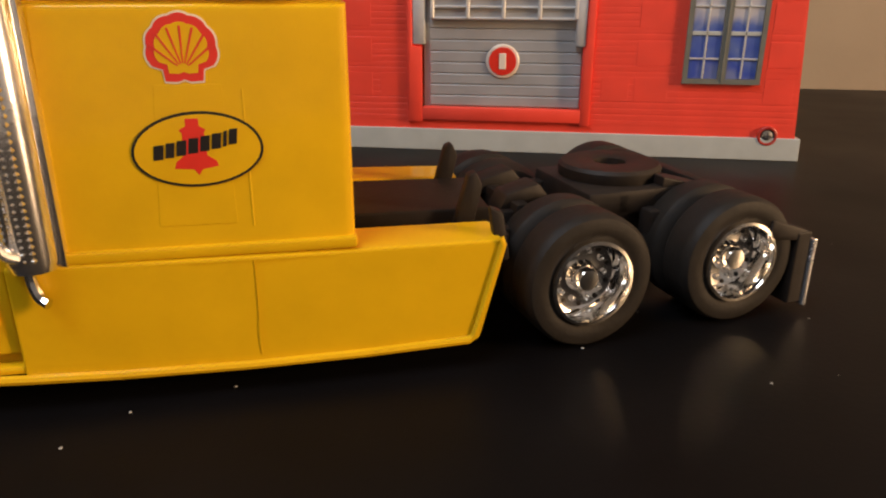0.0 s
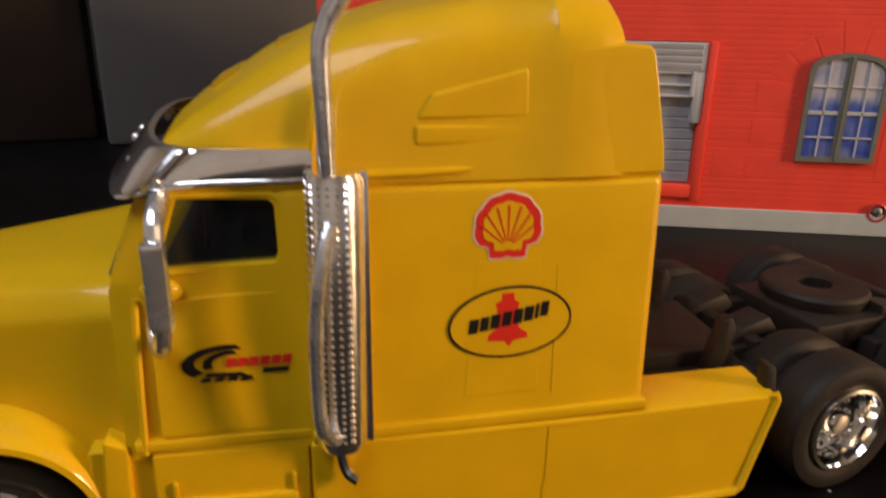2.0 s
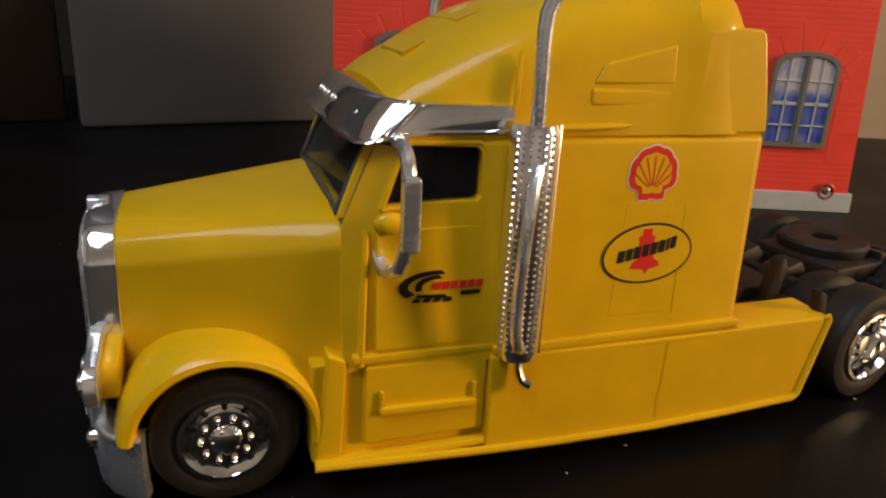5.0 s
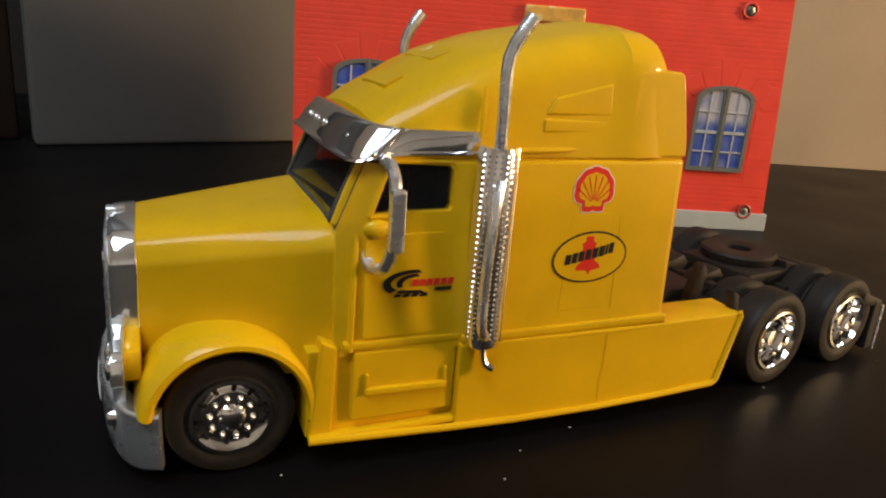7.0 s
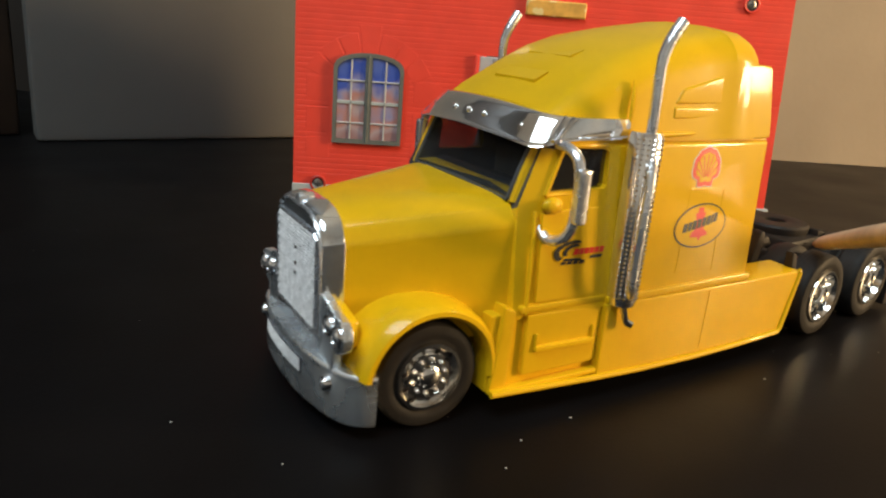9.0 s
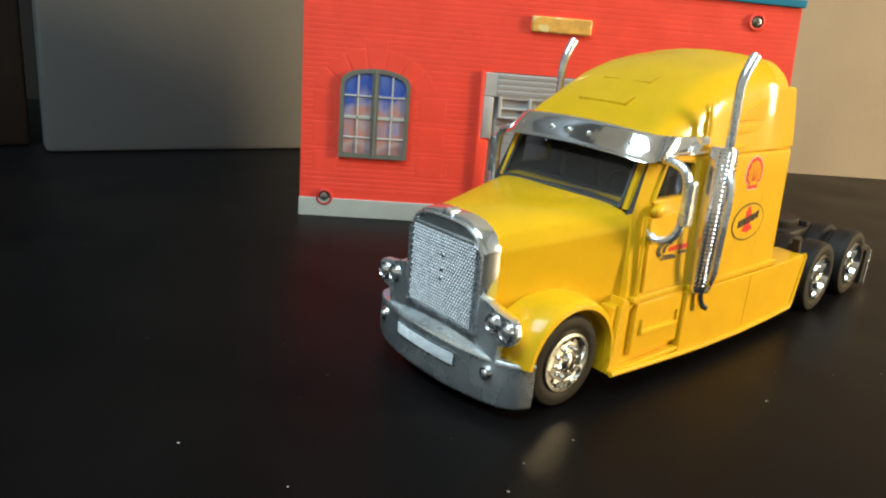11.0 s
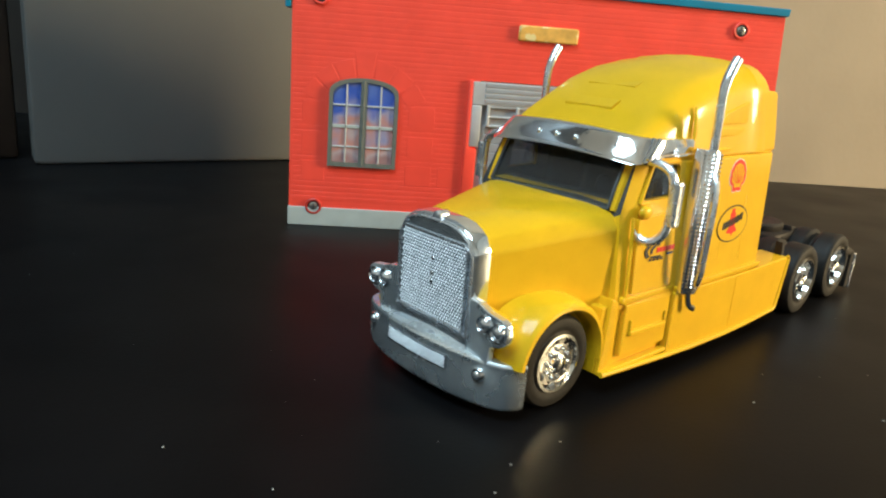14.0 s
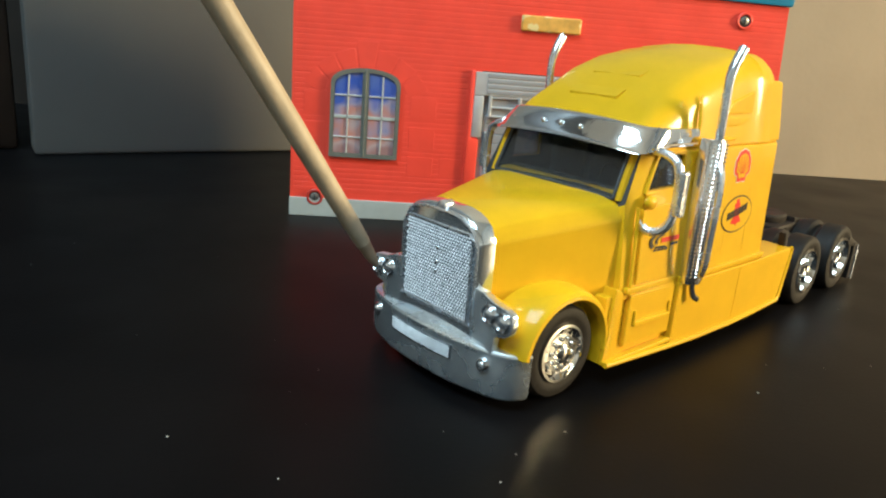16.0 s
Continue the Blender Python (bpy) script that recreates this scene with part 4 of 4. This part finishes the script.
        ov = decal("oval_emblem", ellipse(71.4, 38.9, 9.1, 5.35, tilt=tilt), -27.74, DECAL_BLACK, tk, s)
        ov["label"] = "black-ringed oval emblem with a red bell and a black bar"
        decal("emblem_field", ellipse(71.4, 38.9, 8.7, 4.95, tilt=tilt), -27.79, YELLOW, ov, s)
        decal("emblem_bell", [(68.0, 36.4), (68.3, 37.4), (69.3, 38.2), (69.4, 41.4), (69.0, 41.8), (70.0, 42.3), (70.0, 43.3), (71.8, 43.3), (71.8, 42.3), (72.7, 41.8), (72.4, 41.4), (72.6, 38.2), (73.8, 37.4), (74.0, 36.6), (71.8, 36.2), (71.2, 35.3), (70.6, 36.2)], -27.84, DECAL_RED, ov, s)
        # bars in place of lettering
        widths = (1.35, 1.2, 1.35, 1.35, 1.3, 1.3, 0.5, 1.15)
        x = 65.2
        for j, w in enumerate(widths):
            z = 37.7 + j * 0.28
            decal("emblem_bar", [(x, z), (x + w, z + 0.1), (x + w + 0.25, z + 2.2), (x + 0.25, z + 2.1)], -27.89, DECAL_BLACK, ov, s)
            x += w + 0.3
        # door marking: swooshes and bars
        sw = []
        for j in range(13):
            a = radians(80 + j * 140 / 12)
            sw.append((31.4 + 5.9 * math.cos(a), 36.0 + 2.7 * math.sin(a)))
        for j in range(13):
            a = radians(220 - j * 140 / 12)
            sw.append((32.2 + 5.2 * math.cos(a), 36.1 + 1.9 * math.sin(a)))
        dm = decal("door_marking", sw, -27.50, DECAL_BLACK, tk, s)
        dm["label"] = "black swoosh marking with red and black bars"
        sw = []
        for j in range(9):
            a = radians(90 + j * 110 / 8)
            sw.append((32.0 + 3.9 * math.cos(a), 35.9 + 2.0 * math.sin(a)))
        for j in range(9):
            a = radians(200 - j * 110 / 8)
            sw.append((32.6 + 3.4 * math.cos(a), 35.9 + 1.4 * math.sin(a)))
        decal("marking_swoosh", sw, -27.53, DECAL_BLACK, dm, s)
        for j in range(6):
            x = 31.0 + j * 1.45
            decal("marking_bar", [(x, 35.4), (x + 1.15, 35.4), (x + 1.4, 36.7), (x + 0.25, 36.7)], -27.56, DECAL_RED, dm, s)
        decal("marking_bar", [(35.6, 34.2), (39.0, 34.2), (39.2, 34.9), (35.8, 34.9)], -27.56, DECAL_BLACK, dm, s)
        for j in range(4):
            x = 27.6 + j * 1.7
            decal("marking_bar", [(x, 33.4 - 0.06 * j), (x + 1.2, 33.4 - 0.06 * j), (x + 1.6, 34.0), (x + 0.4, 34.0)], -27.53, DECAL_BLACK, dm, s)
        decal("marking_bar", [(28.2, 34.2), (33.0, 33.9), (34.4, 33.2), (34.4, 33.5), (33.0, 34.5), (28.6, 34.7)], -27.50, DECAL_BLACK, dm, s)

    # chassis, with a loose rear frame that swings a little about the middle of the frame
    rf = new("rear_frame")
    rf.parent = tk
    rf.empty_display_size = 0.01
    for y in (-11.0, 7.0):
        part("chassis_rail", box(30, 106, y, y + 4.0, 13.5, 21.8, 0.5), BLACK, tk, "black plastic frame rail")
        part("frame_rail", box(101, 169, y + 0.3, y + 3.7, 13.8, 21.5, 0.5), BLACK, rf)
    part("deck_plate", box(92, 120, -20, 20, 14.5, 20.4, 0.6), BLACK, tk)
    part("deck_plate", box(93, 117, -12.5, 12.5, 20, 23.2, 0.5), BLACK, tk)
    for x in (99, 108.5, 124, 146, 168):
        part("cross_member", box(x - 1.4, x + 1.4, -12, 12, 18.0, 23.0, 0.4), BLACK, rf if x > 120 else tk)
    for y in (-15.5, 12.0):
        bm = prism([(109, 20), (112.5, 20), (114.6, 28.0), (113.2, 30.6), (111.6, 30.0)], y, y + 3.4, 0.5)
        part("bracket", bm, BLACK, tk)
    bm = prism([(115, 18), (118, 18), (116, 26), (113.5, 27)], -27, -24, 0.4)
    part("bracket", bm, BLACK, tk)
    for y in (-9.0, 3.0):
        part("coupling_jaw", prism([(120, 21), (128, 21), (131, 23.0), (128.5, 26.0), (122, 24.4)], y, y + 6.0, 0.6), BLACK, rf)
    for x in (118.0, 138.5, 154.0):
        part("spring_block", box(x - 4.0, x + 4.0, -15.5, -11.2, 14.0, 20.0, 0.6), BLACK, rf if x > 130 else tk)
        part("spring_block", box(x - 4.0, x + 4.0, 11.2, 15.5, 14.0, 20.0, 0.6), BLACK, rf if x > 130 else tk)
    part("axle", tube([(130.4, -18, WHEEL_R), (130.4, 18, WHEEL_R)], 2.6, 12), BLACK, rf)
    part("axle", tube([(161.2, -18, WHEEL_R), (161.2, 18, WHEEL_R)], 2.6, 12), BLACK, rf)
    part("axle", tube([(0, -18, WHEEL_R - 0.7), (0, 18, WHEEL_R - 0.7)], 2.4, 12), BLACK, tk)
    fw = part("fifth_wheel", lathe([(3.4, 0.5), (3.4, 2.6), (4.2, 3.0), (10.2, 2.8), (10.8, 2.1), (10.8, 0.2), (10.2, -0.8), (3.4, 0.2)], (150.5, 1.5, 23.6), axis="z", seg=40), BLACK, rf, "black round coupling plate")
    part("coupling_ramp", prism([(155, 21.5), (176, 18.6), (176, 20.2), (155, 25.6)], -11.5, -4.2, 0.4), BLACK, fw)
    part("coupling_ramp", prism([(155, 21.5), (176, 18.6), (176, 20.2), (155, 25.6)], 4.2, 11.5, 0.4), BLACK, fw)
    part("coupling_base", box(138, 161, -12, 12, 18.5, 23.6, 0.8), BLACK, fw)
    part("tail_beam", box(168, 172, -26, 26, 16.0, 20.5, 0.5), BLACK, rf)
    for s in (1, -1):
        bm = box(174.5, 178.0, -28.8, -13.0, 2.2, 17.2, 0.5)
        fl = part("mud_flap", bm if s == 1 else flip(bm), BLACK, rf, "black mud flap with a chrome edge")
        bm = box(178.0, 179.0, -29.3, -12.6, 1.6, 15.6, 0.3)
        part("flap_plate", bm if s == 1 else flip(bm), CHROME_DULL, fl)
        bm = prism([(168, 16.5), (178, 15.0), (178, 17.0), (168, 20.4)], -28.5, -26.5, 0.4)
        part("flap_arm", bm if s == 1 else flip(bm), BLACK, fl)

    # wheels, each about its own hub
    wheels = []
    wheel_obs = set()

    def wheel(x, s, front):
        y = -26.7 if front else -29.4
        w = new("wheel")
        w.parent = tk
        wheel_obs.add(w)
        w.empty_display_size = 0.01
        depth = 10.0 if front else 18.0
        rim_r = 7.4 if front else 7.9
        R = WHEEL_R - (0.7 if front else 0.0)
        prof = [(rim_r, 1.6), (rim_r + 0.1, 0.7), (rim_r + 1.0, 0.15), (R - 2.0, 0.0), (R - 0.7, 0.35), (R - 0.12, 1.1), (R, 2.4)]
        if not front:
            prof += [(R, 7.0), (R - 0.8, 8.0), (R - 2.2, 8.6), (R - 2.2, 9.4), (R - 0.8, 10.0), (R, 11.0)]
        prof += [(R, depth - 3.0), (R - 1.2, depth - 0.5), (rim_r, depth), (rim_r, depth - 2)]
        flipper = (lambda b: b) if s == 1 else flip
        tyre = part("tyre", flipper(lathe(prof, (0, 0, 0), seg=48)), RUBBER, w, "dull black rubber tyre")
        for k in range(3):
            yy = 3.6 + k * 1.25
            part("tread_groove", flipper(lathe([(R + 0.04, yy), (R + 0.04, yy + 0.3)], (0, 0, 0), seg=40)), BLACK, tyre)
        if front:
            prof = [(rim_r + 0.2, 0.6), (rim_r, -0.2), (rim_r - 0.7, -0.25), (rim_r - 1.1, 0.9), (rim_r - 1.4, 1.4), (5.2, 1.5), (4.9, 0.4), (2.6, 0.2), (2.4, -0.4), (1.6, -0.9), (0, -1.0)]
        else:
            prof = [(rim_r + 0.2, 0.6), (rim_r, -0.2), (rim_r - 0.6, -0.3), (rim_r - 1.0, 0.6), (rim_r - 1.5, 4.2), (5.0, 4.6), (3.0, 4.4), (2.7, 3.2), (2.5, 2.2), (1.9, 1.5), (0, 1.3)]
        rim = part("rim", flipper(lathe(prof, (0, 0, 0), seg=40)), RIM, w, "bright chrome wheel rim")
        for k in range(10):
            a = 2 * math.pi * k / 10
            r = 3.8 if front else 4.7
            yy = 0.2 if front else 4.4
            part("wheel_nut", flipper(ball((r * math.cos(a), yy, r * math.sin(a)), 0.62 if front else 0.6, squash=(1, 1.3, 1), seg=8)), RIM, rim)
        if front:
            for k in range(5):
                a = 2 * math.pi * (k + 0.5) / 5
                part("hub_nut", flipper(ball((1.9 * math.cos(a), -0.5, 1.9 * math.sin(a)), 0.42, seg=8)), RIM, rim)
        # black beads stand for the open holes, the dark inside put into colour
        for k in range(10):
            a = 2 * math.pi * (k + 0.5) / 10
            r = 5.5 if front else 5.6
            part("hand_hole", flipper(ball((r * math.cos(a), 1.35 if front else 4.4, r * math.sin(a)), 0.5, squash=(1, 0.5, 1), seg=8)), BLACK, rim)
        place = (x * MM, (y if s == 1 else -y - 2.4) * MM, R * MM)
        w.matrix_basis = pose(*place)
        wheels.append((w, place))
    for s in (1, -1):
        wheel(0.0, s, True)
        wheel(130.2, s, False)
        wheel(162.2, s, False)
    # the screen's pillars lean in
    for ob in tk.children_recursive:
        if ob.type == "MESH" and ob.name.startswith(("pillar", "windscreen")):
            for v in ob.data.vertices:
                v.co.y *= 1 - 0.06 * min(1.0, max(0.0, (0.026 - v.co.x) / 0.008))
    # warp the drawn body: its lengths, heights and widths fitted to measured points
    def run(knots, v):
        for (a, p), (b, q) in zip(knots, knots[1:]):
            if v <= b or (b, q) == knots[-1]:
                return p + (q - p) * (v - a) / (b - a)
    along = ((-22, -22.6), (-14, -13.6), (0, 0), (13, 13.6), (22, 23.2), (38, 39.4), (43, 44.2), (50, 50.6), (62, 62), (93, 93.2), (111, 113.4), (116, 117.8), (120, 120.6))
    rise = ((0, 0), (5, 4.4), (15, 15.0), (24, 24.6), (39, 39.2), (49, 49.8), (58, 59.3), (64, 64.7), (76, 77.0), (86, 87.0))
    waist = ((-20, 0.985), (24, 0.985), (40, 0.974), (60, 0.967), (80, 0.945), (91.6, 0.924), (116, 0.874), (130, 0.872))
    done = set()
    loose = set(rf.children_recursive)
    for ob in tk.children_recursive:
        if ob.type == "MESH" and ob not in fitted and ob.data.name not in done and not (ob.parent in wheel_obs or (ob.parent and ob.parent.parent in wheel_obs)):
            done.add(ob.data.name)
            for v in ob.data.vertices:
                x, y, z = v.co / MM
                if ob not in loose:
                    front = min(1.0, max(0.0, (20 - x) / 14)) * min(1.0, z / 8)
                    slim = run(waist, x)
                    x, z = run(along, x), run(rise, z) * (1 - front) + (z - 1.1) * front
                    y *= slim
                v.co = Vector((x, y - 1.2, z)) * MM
    return tk, wheels, rf


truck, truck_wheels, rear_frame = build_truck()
truck.matrix_basis = pose(TRUCK_ROWS[0][1], TRUCK_ROWS[0][2], 0, 0, 0, TRUCK_ROWS[0][3])


# ---- the stick that pushes the truck, and dust ----
def build_stick():
    st = thing("wooden_stick", "pale round wooden stick with a blunt pointed tip", "stick")
    part("shaft", tube([(0, 0, 8.0), (0, 0, 14), (0, 0, 45), (0, 0, 150), (0, 0, 300)], [1.9, 2.15, 2.6, 3.05, 3.5], 16), STICK, st)
    part("tip", tube([(0, 0, 0.0), (0, 0, 0.8), (0, 0, 3.0), (0, 0, 8.1)], [0.5, 0.9, 1.4, 1.8], 16), STICK_TIP, st, "worn brownish pointed tip")
    return st


stick = build_stick()


def build_dust():
    bm = bmesh.new()
    spots = [(78.9, -181.3), (61.1, -200.5), (135.6, -160.0), (18.7, -200.4), (-5.1, -186.6), (166.0, -168.0), (66.0, -190.7)]
    spots += [(random.uniform(-90, 230), random.uniform(-225, 20)) for _ in range(46)]
    for k, (x, y) in enumerate(spots):
        r = 0.28 if k < 7 else random.uniform(0.05, 0.16)
        ball((x, y, r * 0.4), r, bm=bm, squash=(random.uniform(0.8, 1.6), 1, 0.5), seg=6)
    tagged(finish(bm, "dust_specks", DUST), "pale specks of dust on the black table", "dust", kind="stuff")


build_dust()


# ---- what moves ----
def smooth_between(rows, t):
    for a, b in zip(rows, rows[1:]):
        if t <= b[0]:
            f = (t - a[0]) / (b[0] - a[0])
            return [p + (q - p) * f for p, q in zip(a[1:], b[1:])]
    return list(rows[-1][1:])


STICK_ROWS = [
    (0.0, (0.4200, -0.0200, 0.0060), (0.7200, 0.0200, 0.0060)),
    (6.7, (0.4200, -0.0200, 0.0060), (0.7200, 0.0200, 0.0060)),
    (7.0, (0.2181, -0.1038, 0.0240), (0.1686, -0.1830, 0.0503)),
    (7.2, (0.1994, -0.1024, 0.0198), (0.1497, -0.1812, 0.0469)),
    (7.4, (0.1468, -0.1360, 0.0270), (0.1442, -0.1744, 0.0488)),
    (7.5, (0.2000, -0.0700, 0.0190), (0.1407, -0.1776, 0.0519)),
    (7.6, (0.1973, -0.0745, 0.0034), (0.1412, -0.1805, 0.0432)),
    (7.7, (0.1387, -0.1602, 0.0270), (0.1416, -0.1815, 0.0400)),
    (7.8, (0.1354, -0.1655, 0.0270), (0.1417, -0.1819, 0.0388)),
    (8.0, (0.1349, -0.1598, 0.0270), (0.1419, -0.1814, 0.0407)),
    (8.2, (0.1343, -0.1597, 0.0269), (0.1418, -0.1813, 0.0406)),
    (8.5, (0.1467, -0.1474, 0.0269), (0.1415, -0.1807, 0.0422)),
    (8.6, (0.1460, -0.1460, 0.0268), (0.1415, -0.1809, 0.0426)),
    (9.0, (0.1644, -0.1249, 0.0270), (0.1445, -0.1772, 0.0444)),
    (9.6, (0.1674, -0.1086, 0.0261), (0.1512, -0.1682, 0.0465)),
    (10.2, (0.1807, -0.0928, 0.0266), (0.1633, -0.1502, 0.0472)),
    (10.6, (0.2456, -0.0787, 0.0280), (0.1915, -0.1566, 0.0504)),
    (11.4, (0.3500, -0.0500, 0.4000), (0.4000, -0.0500, 0.7000)),
    (12.6, (0.0500, -0.0500, 0.5500), (0.0000, -0.1000, 0.8500)),
    (13.8, (-0.3500, -0.1000, 0.3500), (-0.4500, -0.2500, 0.6000)),
    (14.5, (0.1293, -0.4882, 0.0920), (-0.1016, -0.1310, 0.1054)),
    (14.7, (-0.0054, -0.2355, 0.0684), (-0.0800, -0.1422, 0.0892)),
    (14.8, (-0.0180, -0.1698, 0.0473), (-0.0574, -0.1524, 0.0789)),
    (14.9, (-0.0018, -0.1640, 0.0349), (-0.0431, -0.1590, 0.0777)),
    (15.0, (0.0137, -0.1607, 0.0235), (-0.0382, -0.1634, 0.0807)),
    (15.1, (0.0303, -0.1692, 0.0197), (-0.0328, -0.1628, 0.0847)),
    (15.2, (0.0368, -0.1709, 0.0187), (-0.0256, -0.1635, 0.0849)),
    (15.3, (0.0292, -0.1408, 0.0270), (-0.0138, -0.1645, 0.0854)),
    (15.4, (0.0323, -0.1314, 0.0281), (-0.0103, -0.1648, 0.0853)),
    (15.6, (0.0372, -0.1395, 0.0237), (-0.0031, -0.1653, 0.0854)),
    (15.8, (0.0364, -0.1389, 0.0240), (-0.0003, -0.1651, 0.0852)),
    (16.0, (0.0360, -0.1430, 0.0243), (0.0012, -0.1650, 0.0851)),
]


def motions():
    walk(truck, [(t, pose(x, y, 0, 0, 0, turn)) for t, x, y, turn in TRUCK_ROWS])
    # the loose rear frame swings about the middle of the frame
    def swing(t):
        return pose(0.102, -0.0012, 0) @ pose(0, 0, 0, 0, 0, smooth_between(SWING_ROWS, t)[0]) @ pose(-0.102, 0.0012, 0)
    beats = (0.0, 2.0, 4.7, 6.0, 6.8, 8.2, 8.4, 8.6, 8.8, 9.0, 9.25, 9.5, 9.75, 10.0, 11.0, 12.3, 16.0)
    walk(rear_frame, [(t, swing(t)) for t in beats])
    # the wheels roll with the way that the truck goes along its own length
    for w, place in truck_wheels:
        rows, way, before = [], 0.0, None
        for t in beats:
            x, y, turn = smooth_between(TRUCK_ROWS, t)
            c, s = math.cos(radians(turn)), math.sin(radians(turn))
            p = Vector((x + place[0] * c, y + place[0] * s))
            if before is not None:
                way += (p - before).dot(Vector((c, s)))
            before = p
            m = pose(*place, 0, math.degrees(way / (WHEEL_R * MM)), 0)
            rows.append((t, swing(t) @ m if place[0] > 0.1 else m))
        walk(w, rows)
    walk(stick, [(t, look(tip, tail) @ pose(0, 0, 0, 180, 0, 0)) for t, tip, tail in STICK_ROWS])


motions()
